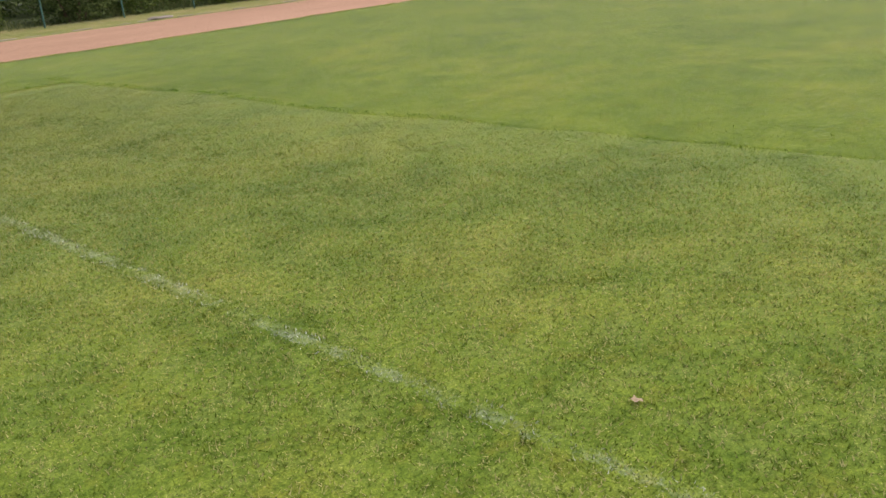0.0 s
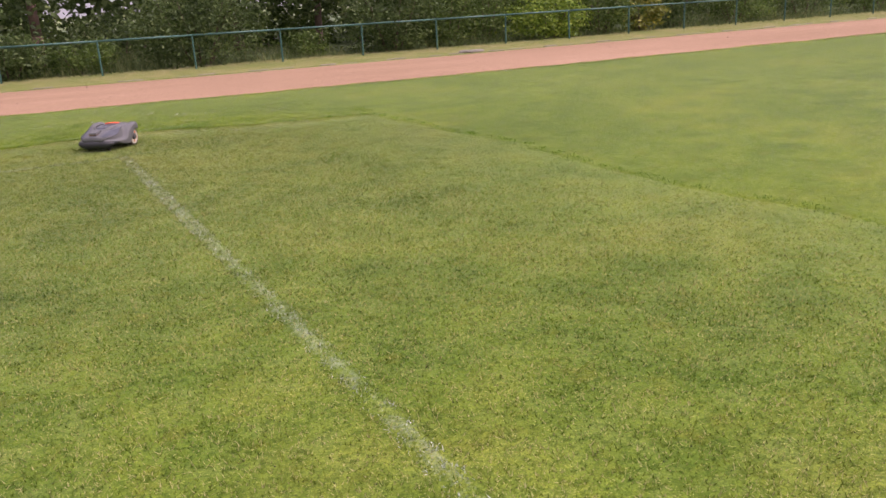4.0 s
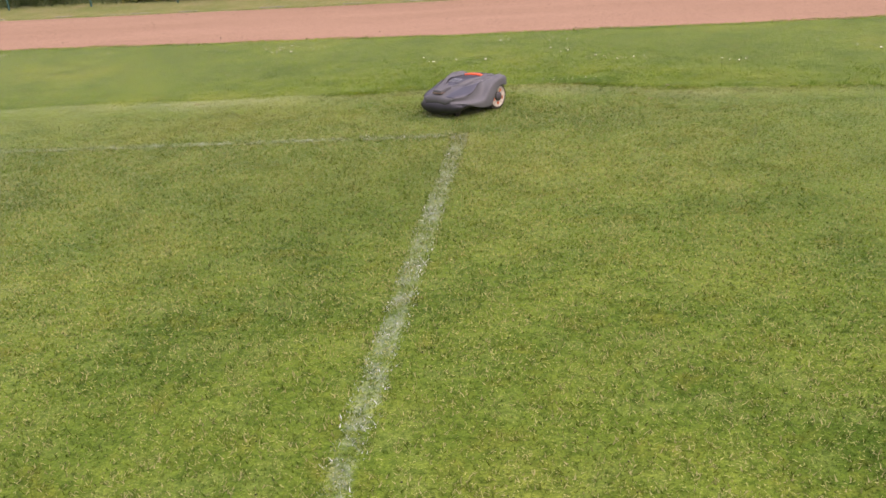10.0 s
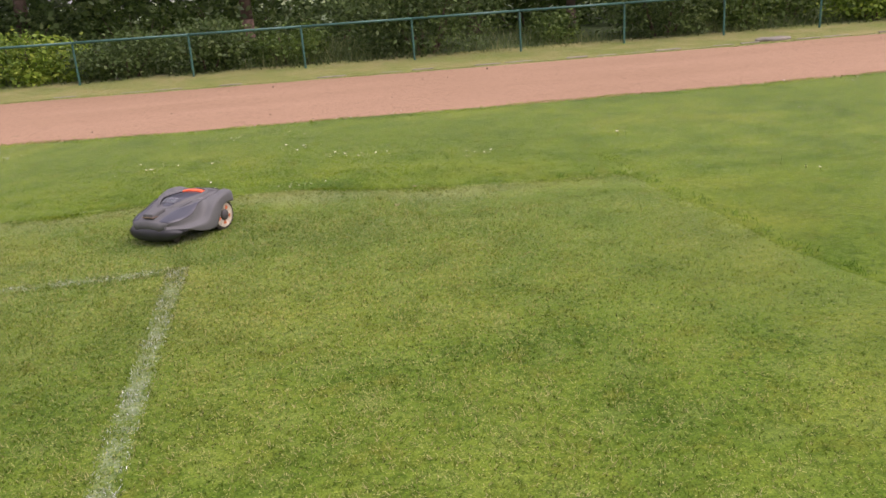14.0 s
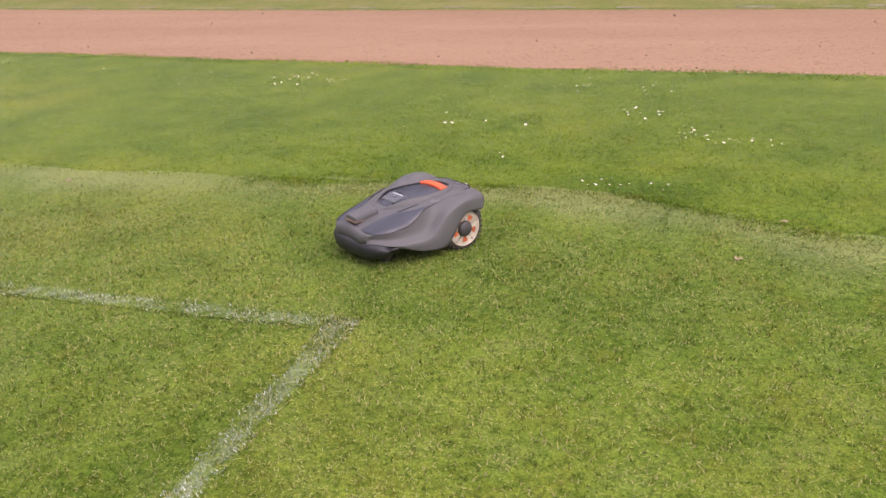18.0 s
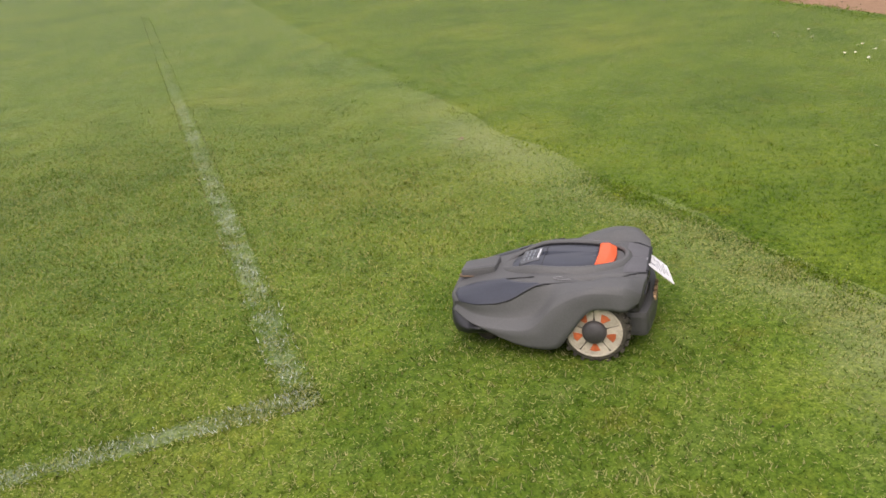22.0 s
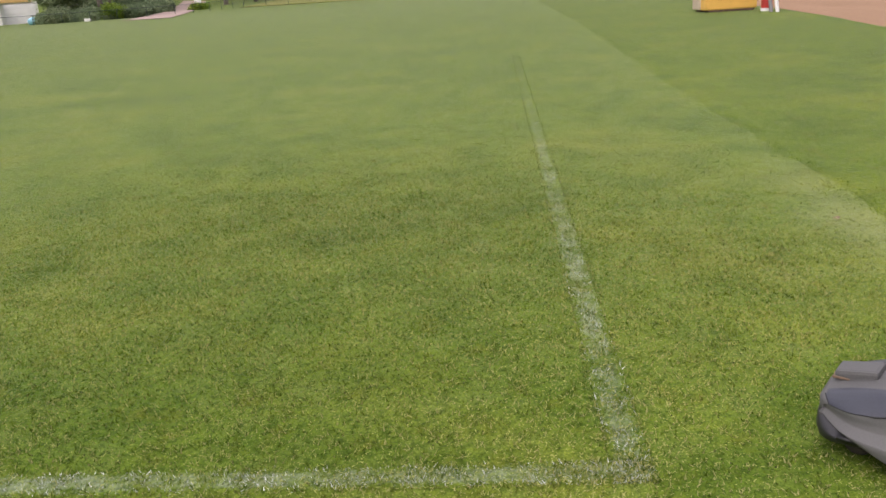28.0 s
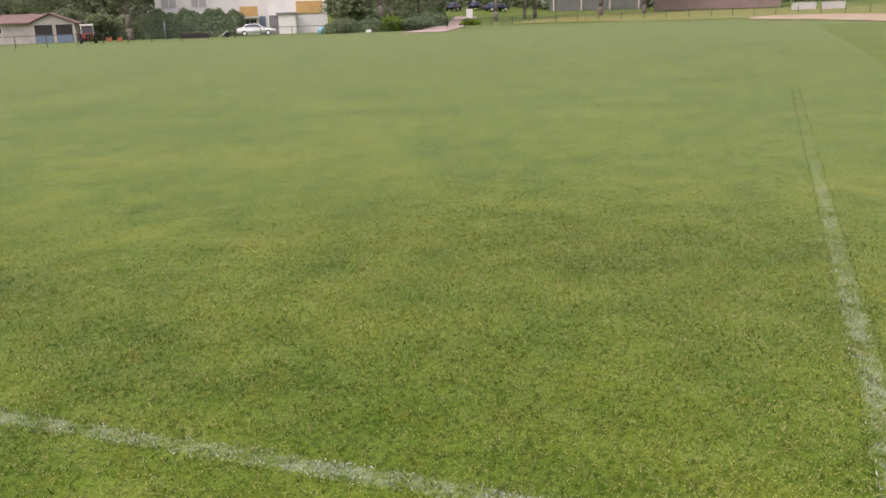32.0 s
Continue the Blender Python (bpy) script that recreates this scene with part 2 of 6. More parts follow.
def chalk_material(name):
    """Grass blades dusted with chalk: some white, some grey-green, some clean."""
    m, n, l, b = material(name, 0.85, 0.0, 0.1)
    coord = n.new("ShaderNodeTexCoord").outputs["Object"]
    wear, clump = soft_noise(n, l, 1.7, 0.5, coord), soft_noise(n, l, 9.0, 0.9, coord)
    add = n.new("ShaderNodeMath")
    add.operation = "ADD"
    l.new(wear, add.inputs[0])
    l.new(clump, add.inputs[1])
    own = n.new("ShaderNodeMath")
    own.operation = "MULTIPLY_ADD"
    l.new(n.new("ShaderNodeNewGeometry").outputs["Random Per Island"], own.inputs[0])
    own.inputs[1].default_value = 0.75
    thin = n.new("ShaderNodeMath")
    thin.operation = "ADD"
    l.new(add.outputs[0], thin.inputs[0])
    l.new(chalk_wear_haze(n, l, coord), thin.inputs[1])
    l.new(thin.outputs[0], own.inputs[2])
    fac = n.new("ShaderNodeMapRange")
    fac.inputs["From Min"].default_value, fac.inputs["From Max"].default_value = 0.90, 1.98
    l.new(own.outputs[0], fac.inputs["Value"])
    c = ramp(n, l, fac.outputs["Result"], [(0.24, GREEN_A), (0.44, GREEN_C), (0.58, (0.30, 0.345, 0.27)), (0.76, (0.50, 0.54, 0.50)), (0.92, (0.66, 0.69, 0.67))])
    l.new(c, b.inputs["Base Color"])
    return m


M_CHALK = chalk_material("chalk_blades")
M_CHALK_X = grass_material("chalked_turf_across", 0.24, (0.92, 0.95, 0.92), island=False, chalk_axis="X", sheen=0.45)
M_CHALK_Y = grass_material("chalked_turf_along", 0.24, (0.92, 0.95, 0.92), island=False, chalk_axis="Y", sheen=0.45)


def verge_material():
    """Dry, trampled grass: straw and olive in soft patches with fine stalks."""
    m, n, l, b = material("verge_turf", 0.85, 0.0, 0.05)
    coord = n.new("ShaderNodeTexCoord").outputs["Object"]
    broad, fine = noise_tex(n, l, 0.9, 5, 0.6, coord), noise_tex(n, l, 45.0, 4, 0.75, coord)
    clump = noise_tex(n, l, 7.0, 4, 0.6, coord)
    c = ramp(n, l, broad.outputs["Fac"], [(0.32, (0.118, 0.150, 0.030)), (0.50, (0.170, 0.176, 0.052)), (0.68, (0.228, 0.202, 0.084))])
    c = mixed(n, l, ramp(n, l, clump.outputs["Fac"], [(0.50, (0, 0, 0)), (0.64, (0.6, 0.6, 0.6))]), c, (0.100, 0.150, 0.026))
    c = mixed(n, l, 1.0, c, ramp(n, l, fine.outputs["Fac"], [(0.34, (0.55, 0.58, 0.52)), (0.5, (1.0, 1.0, 1.0)), (0.66, (1.4, 1.34, 1.34))]), "MULTIPLY")
    l.new(c, b.inputs["Base Color"])
    b.inputs["Sheen Weight"].default_value, b.inputs["Sheen Roughness"].default_value = 0.2, 0.2
    b.inputs["Sheen Tint"].default_value = (0.95, 0.95, 0.90, 1.0)
    bumped(n, l, b, fine.outputs["Fac"], 0.4, 0.02)
    return m


def track_material():
    m, n, l, b = material("red_cinder", 0.92, 0.0, 0.15)
    coord = n.new("ShaderNodeTexCoord").outputs["Object"]
    big = noise_tex(n, l, 0.5, 5, 0.6, coord, (0.25, 1.0, 1.0))
    fine = noise_tex(n, l, 70.0, 4, 0.7, coord)
    weeds = noise_tex(n, l, 3.0, 6, 0.7, coord)
    c = ramp(n, l, big.outputs["Fac"], [(0.3, (0.268, 0.170, 0.106)), (0.55, (0.308, 0.197, 0.126)), (0.75, (0.348, 0.228, 0.150))])
    c = mixed(n, l, 1.0, c, ramp(n, l, fine.outputs["Fac"], [(0.32, (0.60, 0.58, 0.56)), (0.5, (1.0, 1.0, 1.0)), (0.68, (1.18, 1.18, 1.18))]), "MULTIPLY")
    c = mixed(n, l, ramp(n, l, weeds.outputs["Fac"], [(0.64, (0, 0, 0)), (0.74, (0.55, 0.55, 0.55))]), c, (0.10, 0.13, 0.04))
    grit = noise_tex(n, l, 17.0, 3, 0.6, coord)
    c = mixed(n, l, 1.0, c, ramp(n, l, grit.outputs["Fac"], [(0.30, (0.62, 0.60, 0.58)), (0.42, (1.0, 1.0, 1.0)), (0.62, (1.0, 1.0, 1.0)), (0.72, (1.12, 1.10, 1.10))]), "MULTIPLY")
    l.new(c, b.inputs["Base Color"])
    bumped(n, l, b, fine.outputs["Fac"], 0.5, 0.01)
    return m


M_TRACK = track_material()
M_FENCE = plain("fence_green", (0.030, 0.105, 0.085), 0.45, 0.0, 0.2, 9.0)
M_STONE = plain("kerb_stone", (0.27, 0.245, 0.20), 0.9, 0.0, 0.3, 6.0, 0.4)
M_SHELL = plain("grey_shell", (0.093, 0.095, 0.096), 0.6, 0.0, 0.12, 6.0, 0.05, 200.0)
M_BLACK = plain("black_plastic", (0.018, 0.019, 0.022), 0.5, 0.0, 0.25, 14.0)
M_HATCH = plain("dark_gloss", (0.036, 0.041, 0.058), 0.34, 0.0, 0.15, 10.0)
M_ORANGE = plain("orange_plastic", (0.78, 0.115, 0.030), 0.4, 0.0, 0.08, 9.0)
M_CREAM = plain("dirty_cream_hub", (0.47, 0.425, 0.335), 0.6, 0.0, 0.35, 22.0)
M_HUB = plain("muddy_orange_disc", (0.50, 0.12, 0.04), 0.6, 0.0, 0.4, 25.0)
M_TYRE = plain("dirty_tyre", (0.050, 0.045, 0.032), 0.9, 0.0, 0.5, 30.0, 0.5)
M_PAPER = plain("white_paper", (0.82, 0.82, 0.84), 0.7, 0.0, 0.03, 6.0)
M_INK = plain("printed_ink", (0.13, 0.13, 0.15), 0.7)


def leaf_material(name, dark, light, dry=None, thinness=0.38):
    m, n, l, b = material(name, 0.55, 0.0, 0.35)
    geo = n.new("ShaderNodeNewGeometry")
    coord = n.new("ShaderNodeTexCoord").outputs["Object"]
    c = ramp(n, l, geo.outputs["Random Per Island"], [(0.0, dark), (0.75, light), (1.0, dry or light)])
    c = mixed(n, l, 1.0, c, ramp(n, l, noise_tex(n, l, 0.9, 3, 0.5, coord).outputs["Fac"], [(0.35, (0.65, 0.7, 0.65)), (0.65, (1.15, 1.12, 1.05))]), "MULTIPLY")
    l.new(c, b.inputs["Base Color"])
    shine_through(n, l, b, c, thinness)
    return m


M_LEAF_DARK = leaf_material("dark_leaves", (0.060, 0.098, 0.034), (0.125, 0.194, 0.060), (0.19, 0.245, 0.10), 0.48)
M_LEAF_MID = leaf_material("green_leaves", (0.058, 0.102, 0.026), (0.128, 0.204, 0.044), (0.19, 0.25, 0.075), 0.48)
M_LEAF_LIME = leaf_material("lime_leaves", (0.070, 0.135, 0.018), (0.24, 0.36, 0.048), (0.40, 0.48, 0.09))
M_LEAF_GOLD = leaf_material("yellow_leaves", (0.09, 0.115, 0.02), (0.25, 0.265, 0.045), (0.40, 0.36, 0.08))
# distance haze is put into these two leaf colours, paler than real foliage
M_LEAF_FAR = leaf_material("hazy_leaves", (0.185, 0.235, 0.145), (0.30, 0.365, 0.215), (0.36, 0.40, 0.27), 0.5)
M_LEAF_HEDGE = leaf_material("hazy_hedge_leaves", (0.155, 0.225, 0.135), (0.24, 0.315, 0.185), (0.28, 0.345, 0.21), 0.5)
M_BARK = plain("bark", (0.11, 0.075, 0.055), 0.95, 0.0, 0.4, 7.0, 0.6, 40.0)
M_BARK_GREY = plain("grey_bark", (0.19, 0.165, 0.145), 0.95, 0.0, 0.3, 3.0, 0.5, 20.0)
M_BARK_RED = plain("reddish_bark", (0.115, 0.072, 0.052), 0.95, 0.0, 0.35, 7.0, 0.6, 40.0)

# ---- helpers for building ----


def obj_from(name, verts, faces, mat, parent=None, label="", smooth=False):
    me = bpy.data.meshes.new(name)
    me.from_pydata([tuple(v) for v in verts], [], faces)
    me.update()
    if smooth:
        me.shade_smooth()
    for one in (mat if isinstance(mat, (list, tuple)) else [mat]):
        me.materials.append(one)
    ob = new(name, me)
    if parent:
        ob.parent = parent
    if label:
        ob["label"] = label
    return ob


def part(name, bm, mat, parent=None, label="", smooth=False):
    """Links a bmesh as one mesh object under a thing or a part."""
    me = bpy.data.meshes.new(name)
    bm.to_mesh(me)
    bm.free()
    if smooth:
        me.shade_smooth()
    me.materials.append(mat)
    ob = new(name, me)
    if parent:
        ob.parent = parent
    if label:
        ob["label"] = label
    return ob


def box(bm, x0, x1, y0, y1, z0, z1, bevel=0.0, m=None):
    """A box with bevelled edges into bm."""
    r = bmesh.ops.create_cube(bm, size=1.0)
    vs = r["verts"]
    for v in vs:
        v.co = Vector((x0 + (v.co.x + 0.5) * (x1 - x0), y0 + (v.co.y + 0.5) * (y1 - y0), z0 + (v.co.z + 0.5) * (z1 - z0)))
        if m is not None:
            v.co = m @ v.co
    if bevel:
        es = {e for v in vs for e in v.link_edges}
        bmesh.ops.bevel(bm, geom=list(es), offset=bevel, segments=2, affect="EDGES", profile=0.6)


def tube(bm, a, b, r0, r1=None, seg=8):
    """A capped tapered tube from a to b."""
    a, b = Vector(a), Vector(b)
    r1 = r0 if r1 is None else r1
    m = Matrix.Translation((a + b) / 2) @ (b - a).to_track_quat("Z", "Y").to_matrix().to_4x4()
    bmesh.ops.create_cone(bm, cap_ends=True, segments=seg, radius1=r0, radius2=r1, depth=(b - a).length, matrix=m)


def lathe(bm, profile, seg, m):
    """Turns a profile of (radius, height) about the z axis."""
    rings = []
    for r, h in profile:
        rings.append([bm.verts.new(m @ Vector((r * math.cos(2 * math.pi * k / seg), r * math.sin(2 * math.pi * k / seg), h))) for k in range(seg)])
    for p, q in zip(rings, rings[1:]):
        for k in range(seg):
            bm.faces.new((p[k], p[(k + 1) % seg], q[(k + 1) % seg], q[k]))
    return rings


def thing(name, m, label, category, group="", kind=""):
    ob = new(name)
    ob.empty_display_size = 0.1
    ob.matrix_basis = m
    return tagged(ob, label, category, group, kind)


def bulk(name, verts, size, mat, label, category, normals=None):
    """One object of loose polygons, each of size corners, from an array of corners."""
    verts = np.ascontiguousarray(verts, dtype=np.float32).reshape(-1, 3)
    n = len(verts) // size
    me = bpy.data.meshes.new(name)
    me.vertices.add(len(verts))
    me.vertices.foreach_set("co", verts.ravel())
    me.loops.add(len(verts))
    me.loops.foreach_set("vertex_index", np.arange(len(verts), dtype=np.int32))
    me.polygons.add(n)
    me.polygons.foreach_set("loop_start", np.arange(0, len(verts), size, dtype=np.int32))
    me.update(calc_edges=True)
    me.materials.append(mat)
    ob = new(name, me)
    return tagged(ob, label, category, "", "stuff") if label else ob


# ---- plan functions ----


def along(x, knots):
    """A smooth line through (x, y) knots."""
    xs, ys = zip(*knots)
    s = 0.0
    for d in (-3.0, -1.5, 0.0, 1.5, 3.0):
        s += float(np.interp(x + d, xs, ys))
    return s / 5


TRACK_IN = ((-160, 14), (-64, 10.9), (-27, 9.1), (-9, 6.95), (0, 5.9), (8, 5.52), (40, 5.5), (120, 5.5))
TRACK_OUT = ((-160, 22), (-66, 17.6), (-27, 14.7), (-9, 12.5), (0, 11.75), (8, 11.3), (40, 11.1), (120, 11.1))
FENCE = ((-160, 30), (-66, 20.0), (-27, 16.6), (-8.5, 14.4), (0, 13.6), (9, 13.1), (40, 12.8), (120, 12.8))


def ground_z(x, y):
    """Level field; beyond its far end the ground climbs gently."""
    u = -x - 80.0
    base = 0.0 if u <= 0 else min(0.0003 * u * u, 2.6)
    s = min(1.0, max(0.0, (u - 34.0) / 26.0)) * min(1.0, max(0.0, (30.0 - abs(y + 66.0)) / 14.0))
    return base + 1.2 * s * s * (3 - 2 * s)


# ---- ground: one sheet to the horizon ----
gx = [-900, -600, -400, -300, -240, -200, -180] + [-170 + 5 * k for k in range(19)] + [-60, -40, -25, -15, -8, -4, 0, 4, 8, 15, 30, 60, 120, 250, 500, 900]
gy = [-900, -500, -300, -180, -140, -120, -105] + [-100 + 4 * k for k in range(19)] + [-20, -12, -6, 0, 6, 12, 25, 50, 100, 200, 400, 900]
obj_from("ground", [(x, y, ground_z(x, y)) for x in gx for y in gy],
         [(i * len(gy) + j, (i + 1) * len(gy) + j, (i + 1) * len(gy) + j + 1, i * len(gy) + j + 1) for i in range(len(gx) - 1) for j in range(len(gy) - 1)],
         M_TURF, smooth=True)
tagged(bpy.data.objects["ground"], "patchy green and straw-coloured sports turf with clover tones", "lawn", "", "structure")

# ---- running track ----
tx = [-62 + 2.0 * k for k in range(72)]
tv, tf = [], []
for x in tx:
    a, b = along(x, TRACK_IN), along(x, TRACK_OUT)
    for k in range(7):
        s = k / 6
        wob = 0.10 * noise.noise((x * 0.35, 0, k)) if k in (0, 6) else 0.0
        tv.append((x, a + (b - a) * s + wob, (0.014 if 0 < k < 6 else -0.004) + 0.03 * math.sin(math.pi * s)))
for i in range(len(tx) - 1):
    for k in range(6):
        tf.append((i * 7 + k, (i + 1) * 7 + k, (i + 1) * 7 + k + 1, i * 7 + k + 1))
tagged(obj_from("road", tv, tf, M_TRACK, smooth=True), "faded red cinder running track beside the grass field", "running track", "", "structure")

# ---- side fence: green steel posts and one top rail ----
fence = thing("fence", Matrix.Identity(4), "green painted steel tube barrier along the running track", "fence")
RAIL_Z, STEP = 0.93, 2.33
post_bm = bmesh.new()
tube(post_bm, (0, 0, -0.05), (0, 0, RAIL_Z - 0.02), 0.024, 0.024, 10)
tube(post_bm, (0, 0, 0.0), (0, 0, 0.03), 0.045, 0.030, 10)
post0 = part("post", post_bm, M_FENCE, fence, smooth=False)
posts_x = [-1.1 + STEP * k for k in range(-13, 26)]
for k, x in enumerate(posts_x):
    o = post0 if k == 0 else new("post", post0.data)
    o.parent = fence
    o.location = (x, along(x, FENCE), 0)
    o.rotation_euler = (radians(0.8 * math.sin(k * 2.1)), radians(0.8 * math.cos(k * 1.3)), k)
for a, b in zip(posts_x, posts_x[1:]):
    bm = bmesh.new()
    tube(bm, (a, along(a, FENCE), RAIL_Z), (b, along(b, FENCE), RAIL_Z), 0.027, 0.027, 10)
    part("rail", bm, M_FENCE, fence, smooth=True)

# verge of stone setts along the outer side of the track
for k in range(72):
    x = -16 + 0.62 * k
    bm = bmesh.new()
    y0, y1 = along(x, TRACK_OUT), along(x + 0.62, TRACK_OUT)
    m = Matrix.Translation((x, y0 + 0.12 + 0.03 * math.sin(k * 1.7), 0)) @ Matrix.Rotation(math.atan2(y1 - y0, 0.62), 4, "Z")
    box(bm, 0.02, 0.60 - 0.16 * abs(math.sin(k * 3.7)), -0.03, 0.04, -0.05, 0.012 + 0.012 * math.sin(k * 2.3) + 0.010 * min(1.0, max(0.0, x / 4.0)), 0.006, m)
    if k == 0:
        kerb = thing("kerb", Matrix.Identity(4), "low weathered stone kerb edging the cinder track", "kerb", "", "structure")
    part("kerb_stone", bm, M_STONE, kerb)

# ---- field marking ----


def strip(name, a, b, side, label):
    """A worn chalk strip from a to b, its width on the given side."""
    a, b, side = Vector(a), Vector(b), Vector(side)
    n = int((b - a).length / 0.05)
    vs, fs = [], []
    for i in range(n + 1):
        p = a + (b - a) * (i / n)
        e0, e1 = 0.016 * noise.noise((p.x * 13, p.y * 13, 1.5)), 0.016 * noise.noise((p.x * 13, p.y * 13, 7.5))
        for j in range(4):
            q = p + side * (LINE_W * j / 3 + (e0 if j == 0 else e1 if j == 3 else 0))
            vs.append((q.x, q.y, ground_z(q.x, q.y) + (0.0006 if j in (0, 3) and abs(side.x) > 0.5 else 0.004)))
    for i in range(n):
        for j in range(3):
            fs.append((i * 4 + j, (i + 1) * 4 + j, (i + 1) * 4 + j + 1, i * 4 + j + 1))
    ob = obj_from(name, vs, fs, M_CHALK_X if abs(side.x) > 0.5 else M_CHALK_Y)
    return tagged(ob, label, "field marking", "", "structure")


strip("field_line_1", (0, 0, 0), (0, -45, 0), (-1, 0, 0), "worn white chalk line across mown grass")
strip("field_line_2", (-LINE_W - 0.004, 0, 0), (-79, 0, 0), (0, -1, 0), "worn white chalk line fading into the distance")

# ---- rough grass outside the mown part ----
EDGE_Y = ((-80, 2.6), (-30, 2.3), (-10, 1.85), (-2.5, 1.82), (0.2, 1.95), (0.9, 1.9), (1.5, 1.62), (2.0, 1.42), (3.0, 1.32), (3.6, 1.25))
EDGE_X = ((-45, 4.6), (-8.6, 3.9), (-6.0, 3.72), (-4.6, 3.55), (-2.5, 3.72), (-1.4, 3.62), (0.2, 3.55), (1.3, 3.46))


def edge_y(x):
    return float(np.interp(x, *zip(*EDGE_Y))) + 0.07 * noise.noise((x * 1.6, 3.1, 0)) + 0.03 * noise.noise((x * 6.0, 8.1, 0))


def edge_x(y):
    return float(np.interp(y, *zip(*EDGE_X))) + 0.07 * noise.noise((y * 1.6, 0.4, 5)) + 0.03 * noise.noise((y * 6.0, 1.4, 5))


def ragged(x):
    """Where the grass creeps over the inner edge of the track."""
    return along(x, TRACK_IN) + 0.07 + 0.10 * noise.noise((x * 0.8, 2.2, 6)) + 0.07 * noise.noise((x * 2.9, 5.2, 6))


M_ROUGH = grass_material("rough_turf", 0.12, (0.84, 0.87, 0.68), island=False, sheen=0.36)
vs, fs = [], []
xs = [-76 + 2.0 * k for k in range(33)] + [-12 + 0.25 * k for k in range(1, 63)]
for x in xs:
    ye, yt = edge_y(x), ragged(x)
    for k, s in enumerate((0.0, 0.04, 0.30, 0.65, 1.0)):
        vs.append((x, ye + (yt - ye) * s - 0.03 * (k == 0), -0.003 + 0.012 * (k > 0)))
for i in range(len(xs) - 1):
    for k in range(4):
        fs.append((i * 5 + k, (i + 1) * 5 + k, (i + 1) * 5 + k + 1, i * 5 + k + 1))
tagged(obj_from("ground_rough_north", vs, fs, M_ROUGH, smooth=True), "longer unmown grass strip dotted with daisies", "lawn", "", "structure")
vs, fs = [], []
ys = [-45 + 1.5 * k for k in range(21)] + [-15 + 0.25 * k for k in range(2, 66)]
for y in ys:
    xe = edge_x(y) if y < 1.2 else 3.52
    for k in range(5):
        s = (0.0, 0.08, 0.3, 0.6, 1.0)[k]
        vs.append((xe + (70 - xe) * s * s if k > 1 else xe + 0.10 * k - 0.04, y, -0.003 + 0.012 * (k > 0)))
for i in range(len(ys) - 1):
    for k in range(4):
        fs.append((i * 5 + k, i * 5 + k + 1, (i + 1) * 5 + k + 1, (i + 1) * 5 + k))
tagged(obj_from("ground_rough_east", vs, fs, M_ROUGH, smooth=True), "unmown yellowish green grass beyond the mown edge", "lawn", "", "structure")
vs, fs = [], []
for x in [3.5 + 0.25 * k for k in range(74)] + [24, 30, 45, 70]:
    for y in (1.25, 2.5, 4.0, ragged(x)):
        vs.append((x, y, -0.003 if x < 3.6 and y < 1.3 else 0.009))
for i in range(77):
    for k in range(3):
        fs.append((i * 4 + k, (i + 1) * 4 + k, (i + 1) * 4 + k + 1, i * 4 + k + 1))
tagged(obj_from("ground_rough_corner", vs, fs, M_ROUGH, smooth=True), "unmown grass between the mown corner and the track", "lawn", "", "structure")
vs, fs = [], []
for x in [-76 + 2 * k for k in range(28)] + [-20 + 0.5 * k for k in range(90)] + [26 + 2 * k for k in range(24)]:
    for y, z in ((along(x, TRACK_OUT) - 0.10 + 0.22 * noise.noise((x * 0.5, 9, 2)) + 0.10 * noise.noise((x * 2.1, 4, 2)), -0.002), (along(x, TRACK_OUT) + 0.22, 0.020), (along(x, FENCE), 0.07), (along(x, FENCE) + 0.5, 0.08), (along(x, FENCE) + 1.0, 0.09)):
        vs.append((x, y, z))
for i in range(141):
    for k in range(4):
        fs.append((i * 5 + k, (i + 1) * 5 + k, (i + 1) * 5 + k + 1, i * 5 + k + 1))
M_VERGE = verge_material()
tagged(obj_from("ground_verge", vs, fs, M_VERGE, smooth=True), "dry yellowish grass verge under the barrier", "verge", "", "structure")

vs, fs = [], []
for x in [-76 + 2 * k for k in range(74)]:
    for k, off in enumerate((0.95, 3.0, 9.0, 26.0, 60.0)):
        vs.append((x, along(x, FENCE) + off, 0.085 + 0.1 * k))
for i in range(73):
    for k in range(4):
        fs.append((i * 5 + k, (i + 1) * 5 + k, (i + 1) * 5 + k + 1, i * 5 + k + 1))
M_FLOOR = plain("leaf_litter", (0.062, 0.100, 0.030), 0.95, 0.0, 0.4, 2.0, 0.5, 30.0)
tagged(obj_from("ground_woodland", vs, fs, M_FLOOR, smooth=True), "mossy green leaf litter under the trees and bushes", "woodland floor", "", "structure")

vs, fs = [], []
xs = [-9.0 + 0.07 * k for k in range(178)]
DRY = (0.0, 0.0, 0.30, 0.54, 0.50)
for x in xs:
    ye = edge_y(x) + 0.02
    w = (0.72 + 0.25 * noise.noise((x * 1.7, 4.4, 1)) + 0.10 * noise.noise((x * 6.0, 2.4, 1))) * (1.0 if x > -4.0 else 0.6)
    vs += [(x, ye - w * s, z) for s, z in ((1.25, -0.004), (1.0, 0.003), (0.66, 0.003), (0.33, 0.003), (0.0, 0.003))]
for i in range(len(xs) - 1):
    for k in range(4):
        fs.append((i * 5 + k, (i + 1) * 5 + k, (i + 1) * 5 + k + 1, i * 5 + k + 1))
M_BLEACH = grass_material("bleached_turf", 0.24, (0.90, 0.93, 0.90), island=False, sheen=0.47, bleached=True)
bleached = obj_from("ground_bleached", vs, fs, M_BLEACH, smooth=True)
dryness = bleached.data.attributes.new("dryness", "FLOAT", "POINT")
